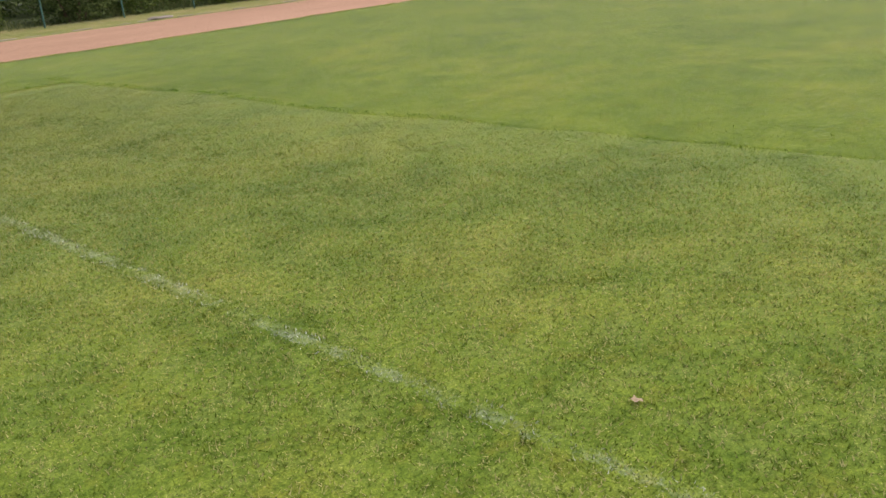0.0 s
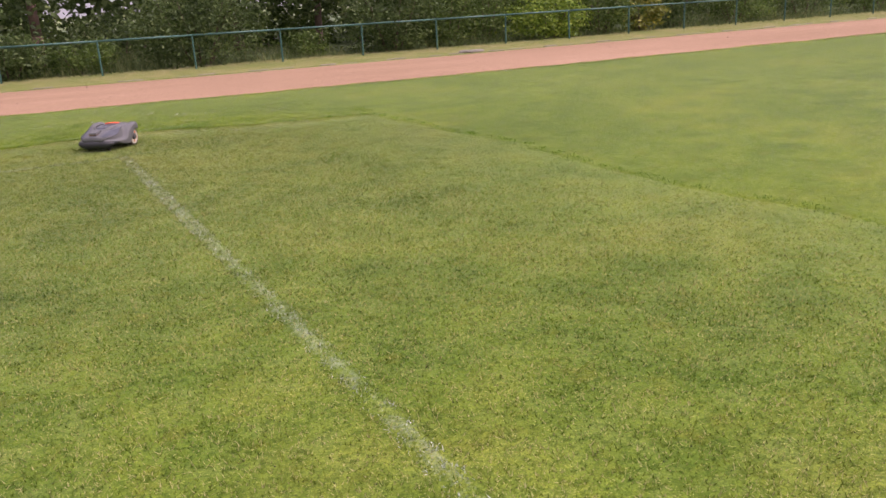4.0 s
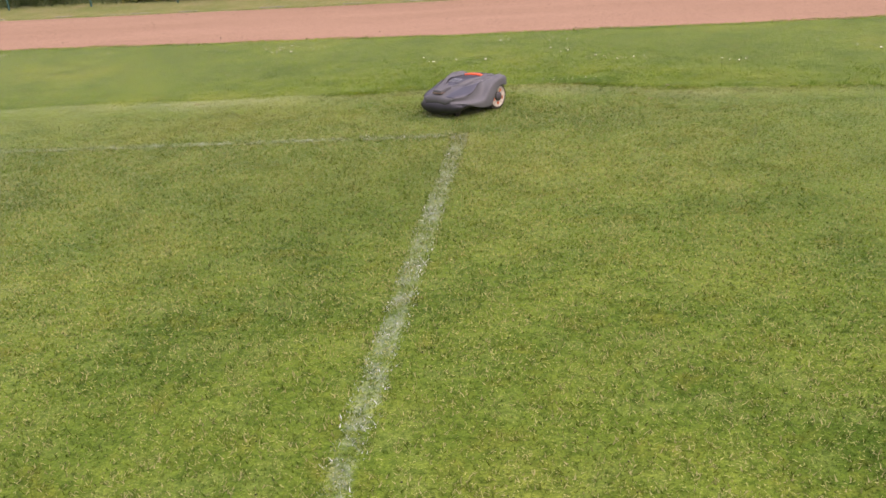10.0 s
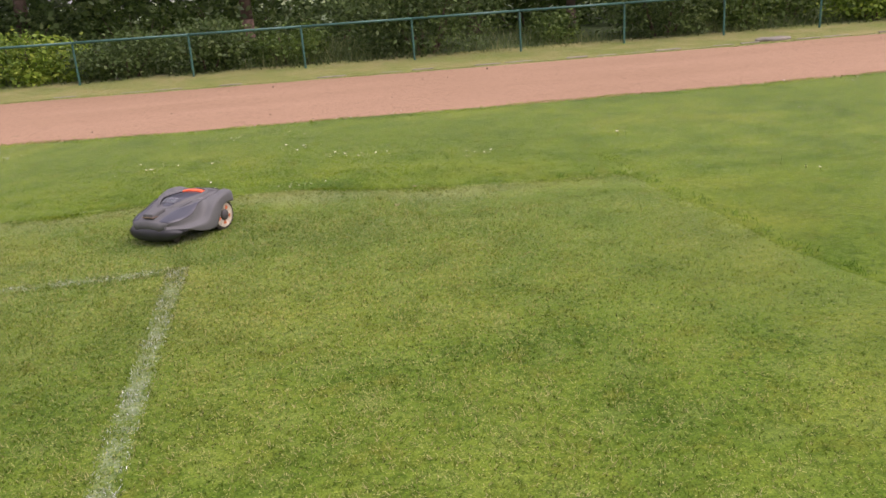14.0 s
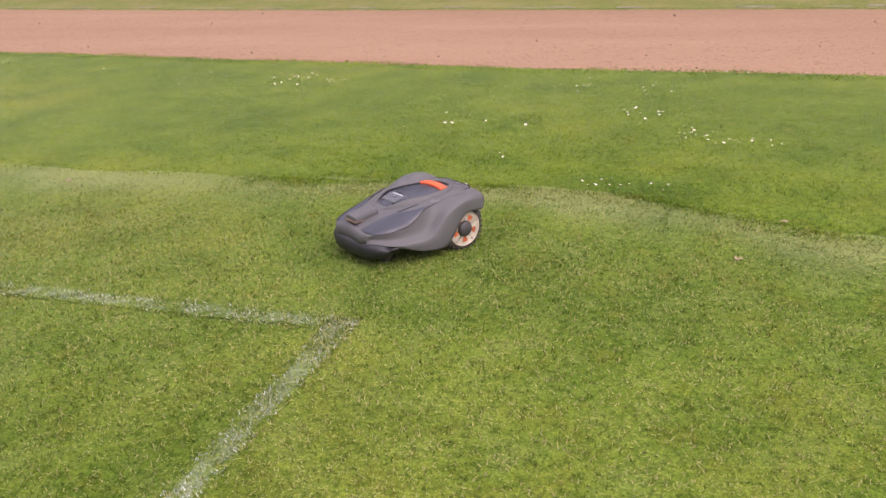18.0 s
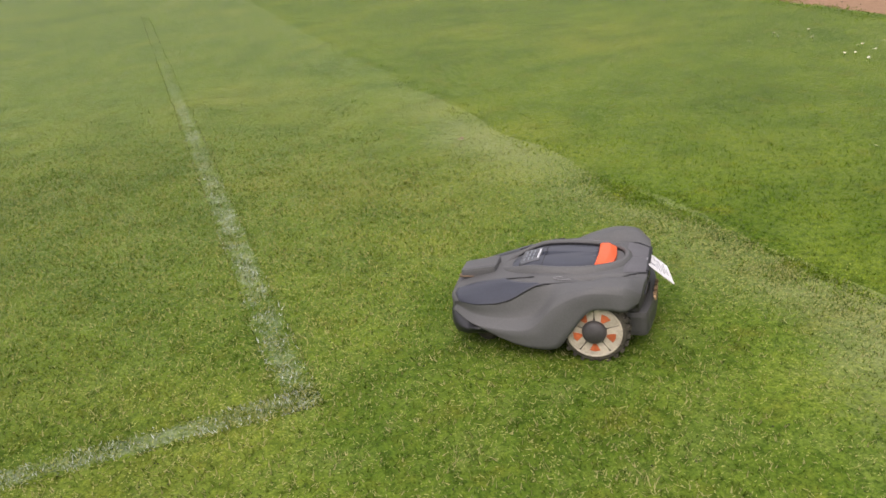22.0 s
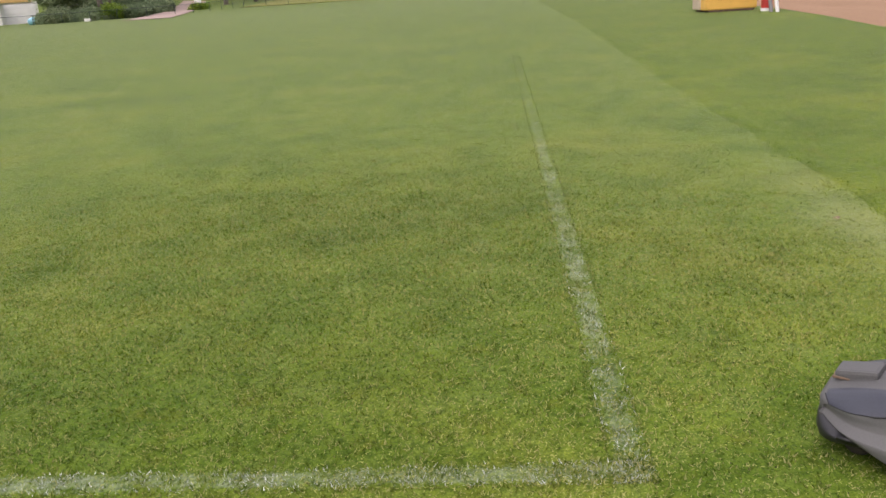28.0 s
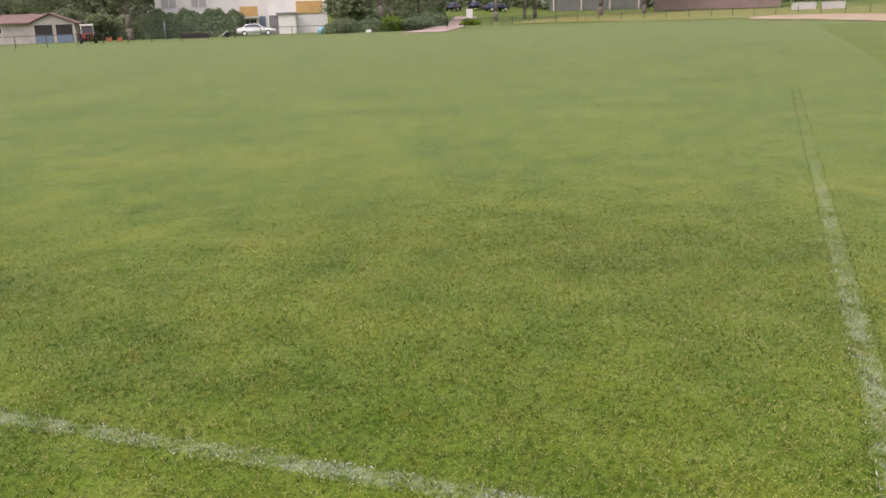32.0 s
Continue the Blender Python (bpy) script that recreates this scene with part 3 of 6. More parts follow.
for i, x in enumerate(xs):
    for k in range(5):
        dryness.data[i * 5 + k].value = DRY[k] * (0.85 + 0.5 * noise.noise((x * 0.9, 7.7, 3))) * min(1.0, max(0.0, (x + 9.0) / 6.0), (3.5 - x) / 1.0 + 0.2)
tagged(bleached, "pale bleached strip of grass along the mown edge", "lawn", "", "structure")

# ---- grass blades near the walk ----
rng = np.random.default_rng(7)
SPINE = np.array([(0.9, -11.2), (0.7, -9.0), (0.5, -7.0), (0.3, -5.0), (0.1, -3.0), (0.1, -1.0), (0.2, 1.0), (-1.2, -0.5), (-2.2, -1.7)])


def spine_distance(p):
    best = np.full(len(p), 1e9)
    for a, b in zip(SPINE, SPINE[1:]):
        d = b - a
        t = np.clip(((p - a) @ d) / (d @ d), 0, 1)
        best = np.minimum(best, np.hypot(*(p - a - t[:, None] * d).T))
    return best


DENSE = 12000  # blades to the square metre beside the walk
parts_xy = []
for x0, x1, y0, y1, dens, near, far_ in ((-10.5, 7.2, -17.5, 7, DENSE, 0.0, 6.0), (-20, 15, -19, 7, DENSE / 7, 6.0, 15.0)):
    n = int((x1 - x0) * (y1 - y0) * dens)
    p = np.column_stack([rng.uniform(x0, x1, n), rng.uniform(y0, y1, n)])
    d = spine_distance(p)
    full = np.exp(-np.clip(d - 1.6, 0, None) / 2.25) * DENSE / dens
    parts_xy.append(p[(d >= near) & (d < far_) & (rng.random(n) < full)])
n = 46000
u = rng.uniform(0, 1, n) ** 1.5
on_1 = np.column_stack([-LINE_W / 2 + 0.05 * rng.normal(0, 0.75, n).clip(-1.35, 1.35), -17.0 * u])
on_2 = np.column_stack([-16.0 * u, -LINE_W / 2 + 0.05 * rng.normal(0, 0.75, n).clip(-1.35, 1.35)])
n = 42000
band = np.column_stack([rng.uniform(-1.6, 3.5, n), np.zeros(n)])
band[:, 1] = np.interp(band[:, 0], *zip(*EDGE_Y)) - np.abs(rng.normal(0, 0.17, n))
parts_xy += [on_1, on_2, band]
pts = np.concatenate(parts_xy)


def cell_random(p, size, salt):
    """One random number for each little square of turf."""
    c = np.floor(p / size).astype(np.int64)
    h = (c[:, 0] * 73856093 ^ c[:, 1] * 19349663 ^ salt * 83492791) & 0xFFFFFF
    h = (h * 1103515245 + 12345) & 0xFFFFFF
    return ((h >> 7) & 0xFFFF) / 65535.0


tuft = 0.5 * cell_random(pts + 0.01 * np.sin(pts[:, ::-1] * 90), 0.031, 3) + 0.5 * cell_random(pts + 0.02 * np.sin(pts[:, ::-1] * 40), 0.072, 5)
sel = rng.random(len(pts)) < 0.40 + 1.1 * tuft
pts, tuft = pts[sel], tuft[sel]
ex = np.interp(pts[:, 0], *zip(*EDGE_Y))
ey = np.interp(pts[:, 1], *zip(*EDGE_X))
wob = 0.07 * np.sin(pts[:, 0] * 5.1 + pts[:, 1] * 2.3) + 0.05 * np.sin(pts[:, 1] * 7.7 - pts[:, 0] * 3.1)
wob = wob + rng.normal(0, 0.06, len(pts))
on_track = pts[:, 1] > np.interp(pts[:, 0], *zip(*TRACK_IN)) + 0.34 * rng.random(len(pts)) ** 2.5
rough = (pts[:, 1] > ex + wob) | (pts[:, 0] > ey + wob)
in_line = ((pts[:, 0] < 0.006) & (pts[:, 0] > -LINE_W - 0.006) & (pts[:, 1] < 0.0)) | ((pts[:, 1] < 0.006) & (pts[:, 1] > -LINE_W - 0.006) & (pts[:, 0] < 0.0))
chalk = in_line & (rng.random(len(pts)) < 0.70) & ~rough


def blades(sel, hmin, hmax, width, lean, z0):
    p = pts[sel & ~on_track]
    inside = np.maximum(p[:, 1] - np.interp(p[:, 0], *zip(*EDGE_Y)), p[:, 0] - np.interp(p[:, 1], *zip(*EDGE_X)))
    grow = (0.55 + 0.9 * tuft[sel & ~on_track]) * np.clip(1.25 - spine_distance(p) / 6.0, 0.5, 1.0)
    grow = grow * np.where(inside > 0.0, np.clip(0.5 + inside / 0.6, 0.5, 1.0), 1.0)  # the mown edge rises gently
    n = len(p)
    th, ph = rng.uniform(0, 2 * np.pi, n), rng.uniform(0, 2 * np.pi, n)
    h = rng.uniform(hmin, hmax, n) * grow * rng.uniform(0.7, 1.15, n)
    w = width * rng.uniform(0.6, 1.3, n)
    tilt = np.abs(rng.normal(lean, 0.35, n)).clip(0.05, 1.45)
    base = np.column_stack([p, np.full(n, z0)])
    side = np.column_stack([np.cos(th), np.sin(th), np.zeros(n)]) * w[:, None] / 2
    tip = base + np.column_stack([np.sin(tilt) * np.cos(ph), np.sin(tilt) * np.sin(ph), np.cos(tilt)]) * h[:, None]
    return np.stack([base - side, base + side, tip], 1)


gap = ex + wob - pts[:, 1]
pale = ~rough & ~chalk & (gap < 0.40) & (rng.random(len(pts)) < 0.75 - gap * 1.7) & (pts[:, 0] > -7)
gap = ey + wob - pts[:, 0]
pale |= ~rough & ~chalk & (gap < 0.25) & (rng.random(len(pts)) < 0.55 - gap * 1.5)
bulk("bleached_grass", blades(pale, 0.012, 0.024, 0.0058, 1.1, -0.002), 3, M_PALE, "pale flattened grass along the mown edge", "grass")
bulk("mown_grass", blades(~rough & ~chalk & ~pale, 0.012, 0.026, 0.0058, 1.02, -0.002), 3, M_MOWN, "short mown grass blades, green mixed with dry straw", "grass")
bulk("long_grass", blades(rough, 0.014, 0.028, 0.0060, 1.02, 0.004), 3, M_LONG, "longer unmown green grass blades", "grass")
bulk("chalked_grass", blades(chalk, 0.010, 0.022, 0.0062, 1.02, -0.001), 3, M_CHALK, "grass blades whitened by the chalk line", "grass")

# dry clippings lying on the mown turf, gathered in patches
r4 = np.random.default_rng(77)
sel = np.flatnonzero(~rough & ~chalk & ~on_track)
near = np.exp(-np.clip(spine_distance(pts[sel]) - 2.0, 0, None) / 2.5)
patchy = 0.5 * cell_random(pts[sel] + 0.06 * np.sin(pts[sel][:, ::-1] * 11), 0.21, 9) + 0.5 * cell_random(pts[sel] + 0.2 * np.sin(pts[sel][:, ::-1] * 3.3), 0.62, 12)
corner_dry = np.interp(pts[sel][:, 1], (-6.0, -2.0), (0.75, 2.1))  # the turf about the corner is drier
sel = sel[r4.random(len(sel)) < 0.125 * corner_dry * near * np.clip(patchy * 1.6, 0.15, 1.6)]
n = len(sel)
cp = np.column_stack([pts[sel] + r4.normal(0, 0.01, (n, 2)), r4.uniform(0.006, 0.015, n)])
ang, dip = r4.uniform(0, 2 * np.pi, n), r4.normal(0, 0.35, n)
la = np.column_stack([np.cos(ang) * np.cos(dip), np.sin(ang) * np.cos(dip), np.sin(dip)]) * (0.0020 + r4.gamma(2.0, 0.0010, n))[:, None]
lb = np.column_stack([-np.sin(ang), np.cos(ang), r4.normal(0, 0.4, n)]) * r4.uniform(0.0010, 0.0021, n)[:, None]
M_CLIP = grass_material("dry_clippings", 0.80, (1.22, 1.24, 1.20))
bulk("dry_clippings", np.stack([cp - la - lb, cp + la - lb * 0.4, cp + la + lb * 0.4, cp - la + lb], 1), 4, M_CLIP, "pale straw-coloured clippings scattered on the mown grass", "grass clippings")

# small dark crumbs added for the dark specks among the grass
n = 18000
cp = np.column_stack([r4.uniform(-12, 9, n), r4.uniform(-15, 5.4, n), r4.uniform(0.008, 0.018, n)])
cp = cp[r4.random(n) < np.exp(-np.clip(spine_distance(cp[:, :2]) - 2.5, 0, None) / 3.5)]
n = len(cp)
ang, size = r4.uniform(0, 2 * np.pi, n), r4.uniform(0.0022, 0.0055, n)
corner = [cp + np.column_stack([np.cos(ang + k * 2.094), np.sin(ang + k * 2.094) * 0.7, np.zeros(n)]) * size[:, None] for k in range(3)]
peak = cp + np.column_stack([np.zeros(n), np.zeros(n), size * 0.9])
M_SPECK = plain("dark_specks", (0.030, 0.034, 0.014), 0.95, 0.0, 0.4, 12.0)
bulk("dark_crumbs", np.concatenate([np.stack([corner[k], corner[(k + 1) % 3], peak], 1) for k in range(3)]), 3, M_SPECK, "small dark crumbs among the grass", "soil")

# clover leaves at the edge of the mown part
r2 = np.random.default_rng(31)
n = 2600
cp = np.column_stack([r2.normal(0.95, 0.24, n), r2.normal(1.98, 0.13, n), r2.uniform(0.014, 0.034, n)])
cp = cp[cp[:, 1] > np.interp(cp[:, 0], *zip(*EDGE_Y)) - 0.05]
n = len(cp)
ca, cb = r2.normal(0, 1, (n, 3)), r2.normal(0, 1, (n, 3))
ca[:, 2] *= 0.3
ca /= np.linalg.norm(ca, axis=1)[:, None]
cb = np.cross(ca, cb * (0.4, 0.4, 0.3) + (0, 0, 1.5))
cb /= np.linalg.norm(cb, axis=1)[:, None]
M_CLOVER = leaf_material("clover_leaves", (0.095, 0.195, 0.022), (0.165, 0.295, 0.032), (0.26, 0.38, 0.07))
bulk("clover", np.stack([cp - ca * 0.006, cp + cb * 0.0055, cp + ca * 0.006, cp - cb * 0.0055], 1), 4, M_CLOVER, "dense dark green clover patch at the mown edge", "clover")

# dark tufts left standing along the mown edge
r3 = np.random.default_rng(41)
spots = [(edge_x(y) + 0.06, y) for y in np.cumsum(r3.uniform(0.05, 0.34, 46)) - 6.6 if y < 1.2] + [(x, edge_y(x) + 0.05) for x in (3.42, 3.2, 2.95, 1.1, 0.85)]
tv3 = []
for x, y in spots:
    n = int(r3.uniform(16, 60))
    p = np.column_stack([r3.normal(x, 0.028, n), r3.normal(y, 0.060, n), np.full(n, 0.002)])
    a, h = r3.uniform(0, 2 * np.pi, n), r3.uniform(0.014, 0.036, n)
    w = np.column_stack([np.cos(a), np.sin(a), np.zeros(n)]) * 0.0035
    tv3.append(np.stack([p - w, p + w, p + np.column_stack([r3.normal(0, 0.35, n) * h, r3.normal(0, 0.35, n) * h, h])], 1))
bulk("edge_tufts", np.concatenate(tv3), 3, M_CLOVER, "dark green grass tufts left along the mown edge", "grass")

# grass creeping over both edges of the track
for count, knots, off, mat, label in ((24000, TRACK_IN, 0.03, M_LONG, "green grass fringe creeping over the track edge"), (15000, TRACK_OUT, 0.0, M_PALE, "dry grass fringe along the outer track edge")):
    n = count
    fx = r3.uniform(-18, 22, n)
    fy = np.interp(fx, *zip(*knots)) + off + 0.07 * np.sin(fx * 1.7) + 0.05 * np.sin(fx * 4.9 + 1.0) + r3.normal(0, 0.11, n)
    p = np.column_stack([fx, fy, np.full(n, 0.004)])
    a, h = r3.uniform(0, 2 * np.pi, n), r3.uniform(0.006, 0.020, n)
    w = np.column_stack([np.cos(a), np.sin(a), np.zeros(n)]) * 0.0055
    bulk("edge_grass", np.stack([p - w, p + w, p + np.column_stack([r3.normal(0, 1.1, n) * h, r3.normal(0, 1.1, n) * h, h])], 1), 3, mat, label, "grass")

# a flat stone lying on the verge
STONE_AT = 10.9
bm = bmesh.new()
bmesh.ops.create_icosphere(bm, subdivisions=3, radius=1.0)
for v in bm.verts:
    k = 1.0 + 0.22 * noise.noise(v.co * 1.8) + 0.08 * noise.noise(v.co * 5.0)
    v.co = Vector((v.co.x * 0.42 * k, v.co.y * 0.17 * k, max(-0.4, min(0.45, v.co.z)) * 0.10 * k * (1 + 0.5 * noise.noise(v.co * 2.6))))
flat_stone = part("flat_stone", bm, plain("weathered_grey_stone", (0.19, 0.175, 0.145), 0.95, 0.0, 0.3, 9.0, 0.5, 60.0), smooth=True)
flat_stone.matrix_basis = pose(STONE_AT, along(STONE_AT, TRACK_OUT) + 0.30, 0.03, 0, 0, 4)
tagged(flat_stone, "flat weathered grey stone lying on the dry verge", "stone")

# crumbs and small weeds on the cinder track
n = 420
cx = r3.uniform(-16, 22, n)
s = r3.beta(1.3, 1.3, n)
cy = np.interp(cx, *zip(*TRACK_IN)) * (1 - s) + np.interp(cx, *zip(*TRACK_OUT)) * s
c3 = np.column_stack([cx, cy, 0.022 + 0.03 * np.sin(np.pi * s)])
a, size = r3.uniform(0, 2 * np.pi, n), r3.gamma(1.6, 0.003, n) + 0.0035
corner = [c3 + np.column_stack([np.cos(a + k * 2.094), np.sin(a + k * 2.094), np.zeros(n)]) * size[:, None] for k in range(3)]
peak = c3 + np.column_stack([np.zeros(n), np.zeros(n), size * 1.1])
faces = [np.stack([corner[k], corner[(k + 1) % 3], peak], 1) for k in range(3)]
M_CRUMB = plain("dark_cinder_crumbs", (0.10, 0.075, 0.05), 0.95, 0.0, 0.4, 12.0)
bulk("track_crumbs", np.concatenate(faces), 3, M_CRUMB, "dark crumbs scattered over the red cinder track", "gravel")

# ---- daisies ----
M_PETAL = plain("daisy_petals", (0.80, 0.80, 0.76), 0.7, 0.0, 0.05)
M_EYE = plain("daisy_eye", (0.62, 0.42, 0.04), 0.8)


def daisy(m):
    bm = bmesh.new()
    for k in range(7):
        a = 2 * math.pi * k / 7
        c, s = math.cos(a), math.sin(a)
        q = [bm.verts.new((r * c - o * s, r * s + o * c, z)) for r, o, z in ((0.003, -0.002, 0.060), (0.013, -0.004, 0.063), (0.013, 0.004, 0.063), (0.003, 0.002, 0.060))]
        bm.faces.new(q)
    ob = part("daisy", bm, M_PETAL)
    eye = bmesh.new()
    bmesh.ops.create_uvsphere(eye, u_segments=6, v_segments=4, radius=0.0042, matrix=Matrix.Translation((0, 0, 0.0615)) @ Matrix.Diagonal((1, 1, 0.6, 1)))
    part("flower_eye", eye, M_EYE, ob)
    stem = bmesh.new()
    tube(stem, (0, 0, 0.0), (0, 0, 0.06), 0.0012, 0.0010, 5)
    part("stem", stem, M_LEAF_MID, ob)
    ob.matrix_basis = m
    return tagged(ob, "small white daisy flower with a yellow eye in the grass", "daisy", "daisies in the lawn")


# where the clumps grow, how many flowers they hold and how wide they spread
CLUMPS = ((0.0, 5.02, 7, 0.14), (0.66, 4.83, 5, 0.12), (2.48, 2.65, 4, 0.12), (4.79, 0.64, 3, 0.07), (0.66, 1.97, 5, 0.09), (0.90, 1.98, 4, 0.08), (-7.3, 5.85, 7, 0.2), (-4.0, 5.05, 5, 0.15),
          (-2.74, 5.05, 16, 0.22), (-0.69, 4.97, 3, 0.12), (-11.8, 5.62, 6, 0.2), (-13.8, 4.9, 5, 0.2), (-9.75, 4.83, 3, 0.15), (-6.65, 5.4, 3, 0.12), (-22.9, 7.5, 4, 0.2), (-18.4, 6.7, 5, 0.2),
          (0.73, 3.9, 8, 0.14), (1.18, 3.3, 5, 0.10), (1.37, 3.12, 8, 0.12), (1.71, 3.1, 3, 0.08), (-0.69, 3.42, 9, 0.18), (0.0, 2.5, 2, 0.08), (3.56, 3.55, 1, 0.05), (3.99, 3.31, 2, 0.05),
          (4.12, 2.94, 3, 0.08), (7.27, 5.44, 4, 0.15), (8.09, 4.99, 5, 0.14), (6.44, 3.3, 2, 0.08), (7.14, 2.76, 4, 0.12), (6.66, 5.56, 2, 0.06), (9.92, 5.54, 4, 0.2), (8.96, 4.56, 1, 0.05),
          (7.86, 3.05, 2, 0.06), (6.5, 1.0, 1, 0.05), (1.53, 5.8, 2, 0.08), (2.17, 5.85, 3, 0.12), (5.6, -6.5, 2, 0.1), (6.1, -6.55, 2, 0.1))
rnd = random.Random(5)
first = None
spots = [(cx + rnd.gauss(0, wide), cy + rnd.gauss(0, wide * 0.8)) for cx, cy, k, wide in CLUMPS for _ in range(round(k * 1.6) if k > 3 else k)]
spots += [(rnd.uniform(-14, 7), rnd.uniform(2.6, 5.6)) for _ in range(16)]
for x, y in spots:
    s = rnd.uniform(0.52, 0.95) if y > 2.2 or y < 1 else rnd.uniform(0.42, 0.62)
    m = pose(x, y, 0.005, rnd.uniform(-25, 25), rnd.uniform(-25, 25), rnd.uniform(0, 360)) @ Matrix.Diagonal((s, s, s, 1))
    if first is None:
        first = daisy(Matrix.Identity(4))
        first.matrix_basis = m
    else:
        d = copy_thing(first, m)
        d.scale = (s, s, s)

# fallen leaves on the grass; the last stands in for a bare sandy patch
M_DRY = plain("dry_leaf", (0.30, 0.235, 0.145), 0.8, 0.0, 0.3, 40.0)
for x, y, r in ((-2.76, 1.53, 20), (1.49, 0.97, 80), (1.71, 1.54, 140), (0.31, -10.51, 10)):
    bm = bmesh.new()
    outline = [(0.0, -0.030), (0.012, -0.016), (0.026, -0.010), (0.016, 0.004), (0.018, 0.020), (0.004, 0.016), (0.0, 0.034), (-0.006, 0.016), (-0.020, 0.018), (-0.016, 0.002), (-0.024, -0.012), (-0.010, -0.016)]
    c = bm.verts.new((0, 0, 0.004))
    ring = [bm.verts.new((px * 0.9, py * 0.9, 0.004 + 0.006 * math.sin(k * 1.9))) for k, (px, py) in enumerate(outline)]
    for a, b in zip(ring, ring[1:] + ring[:1]):
        bm.faces.new((c, a, b))
    o = part("fallen_leaf", bm, M_DRY)
    o.matrix_basis = pose(x, y, 0.016, 8, 5, r)
    tagged(o, "dry curled brown leaf shape lying on the grass", "leaf", "fallen leaves")


# ---- robotic mower ----
MW_X, MW_Y, MW_TURN = -0.122, 0.882, 234.7
mower = thing("robotic_mower", pose(MW_X, MW_Y, 0.0, 0, 0, MW_TURN), "dark grey robotic lawn mower with orange stop button on the grass", "lawn mower")


def glide(knots, s):
    """A smooth curve through evenly numbered (x, y, z) knots, s from 0 to 1."""
    n = len(knots) - 1
    i = min(n - 1, int(s * n))
    t = s * n - i
    p = [Vector(knots[min(n, max(0, i + d))]) for d in (-1, 0, 1, 2)]
    return 0.5 * (2 * p[1] + (p[2] - p[0]) * t + (2 * p[0] - 5 * p[1] + 4 * p[2] - p[3]) * t * t + (3 * p[1] - p[0] - 3 * p[2] + p[3]) * t ** 3)


# lines of the left half of the shell from tail to nose: ridge, deck edge, gully, fender crest, seam, flank, belt, skirt
X_TOP = (-0.345, -0.29, -0.215, -0.14, -0.05, 0.04, 0.14, 0.235, 0.318)
RIDGE = [(x, 0.0, z) for x, z in zip(X_TOP, (0.256, 0.264, 0.262, 0.258, 0.258, 0.252, 0.236, 0.216, 0.188))]
DECK = [(x, y, z) for x, y, z in zip(X_TOP, (0.106, 0.130, 0.144, 0.142, 0.140, 0.132, 0.112, 0.094, 0.085), (0.254, 0.262, 0.262, 0.260, 0.262, 0.254, 0.232, 0.208, 0.178))]
GULLY = [(x, y, z) for x, y, z in zip(X_TOP, (0.118, 0.146, 0.160, 0.158, 0.160, 0.164, 0.156, 0.144, 0.120), (0.247, 0.256, 0.226, 0.232, 0.262, 0.252, 0.224, 0.199, 0.171))]
CREST = list(zip((-0.338, -0.29, -0.225, -0.172, -0.120, 0.015, 0.125, 0.222, 0.306), (0.185, 0.205, 0.206, 0.200, 0.180, 0.184, 0.190, 0.180, 0.145), (0.250, 0.280, 0.285, 0.266, 0.252, 0.247, 0.208, 0.188, 0.170)))
SEAM = list(zip((-0.336, -0.29, -0.225, -0.16, -0.080, 0.012, 0.108, 0.210, 0.294), (0.212, 0.235, 0.238, 0.232, 0.198, 0.204, 0.220, 0.210, 0.165), (0.244, 0.275, 0.281, 0.267, 0.256, 0.242, 0.194, 0.172, 0.163)))
FLANK = list(zip((-0.333, -0.288, -0.22, -0.152, -0.068, 0.018, 0.125, 0.225, 0.298), (0.234, 0.264, 0.267, 0.262, 0.246, 0.230, 0.226, 0.203, 0.152), (0.235, 0.268, 0.275, 0.262, 0.230, 0.150, 0.132, 0.134, 0.142)))
BELT = list(zip((-0.330, -0.286, -0.22, -0.152, -0.060, 0.026, 0.135, 0.233, 0.308), (0.240, 0.274, 0.281, 0.281, 0.281, 0.280, 0.266, 0.235, 0.160), (0.222, 0.246, 0.255, 0.249, 0.204, 0.122, 0.110, 0.114, 0.125)))
SKIRT = list(zip((-0.325, -0.285, -0.230, -0.168, -0.096, -0.052, 0.055, 0.172, 0.302), (0.240, 0.279, 0.283, 0.283, 0.282, 0.280, 0.273, 0.246, 0.156), (0.206, 0.194, 0.198, 0.188, 0.094, 0.051, 0.055, 0.088, 0.106)))
LINES = (RIDGE, DECK, GULLY, CREST, SEAM, FLANK, BELT, SKIRT)


def shell_at(s, j, lift=0.0, side=1):
    """A point of the shell: s from tail to nose, j from the ridge (0) to the skirt (7)."""
    i = min(6, int(j))
    a, b = glide(LINES[i], s), glide(LINES[i + 1], s)
    p = a.lerp(b, j - i)
    if lift:
        along_s = glide(LINES[i], min(1.0, s + 0.02)) - glide(LINES[i], max(0.0, s - 0.02))
        n = (b - a).cross(along_s).normalized()
        p = p + n * (lift if n.z > 0 or n.y > 0 else -lift)
    return Vector((p.x, p.y * side, p.z))


def grid_faces(bm, rows, closed=False):
    for p, q in zip(rows, rows[1:]):
        for j in range(len(p) - (0 if closed else 1)):
            k = (j + 1) % len(p)
            bm.faces.new((p[j], q[j], q[k], p[k]))


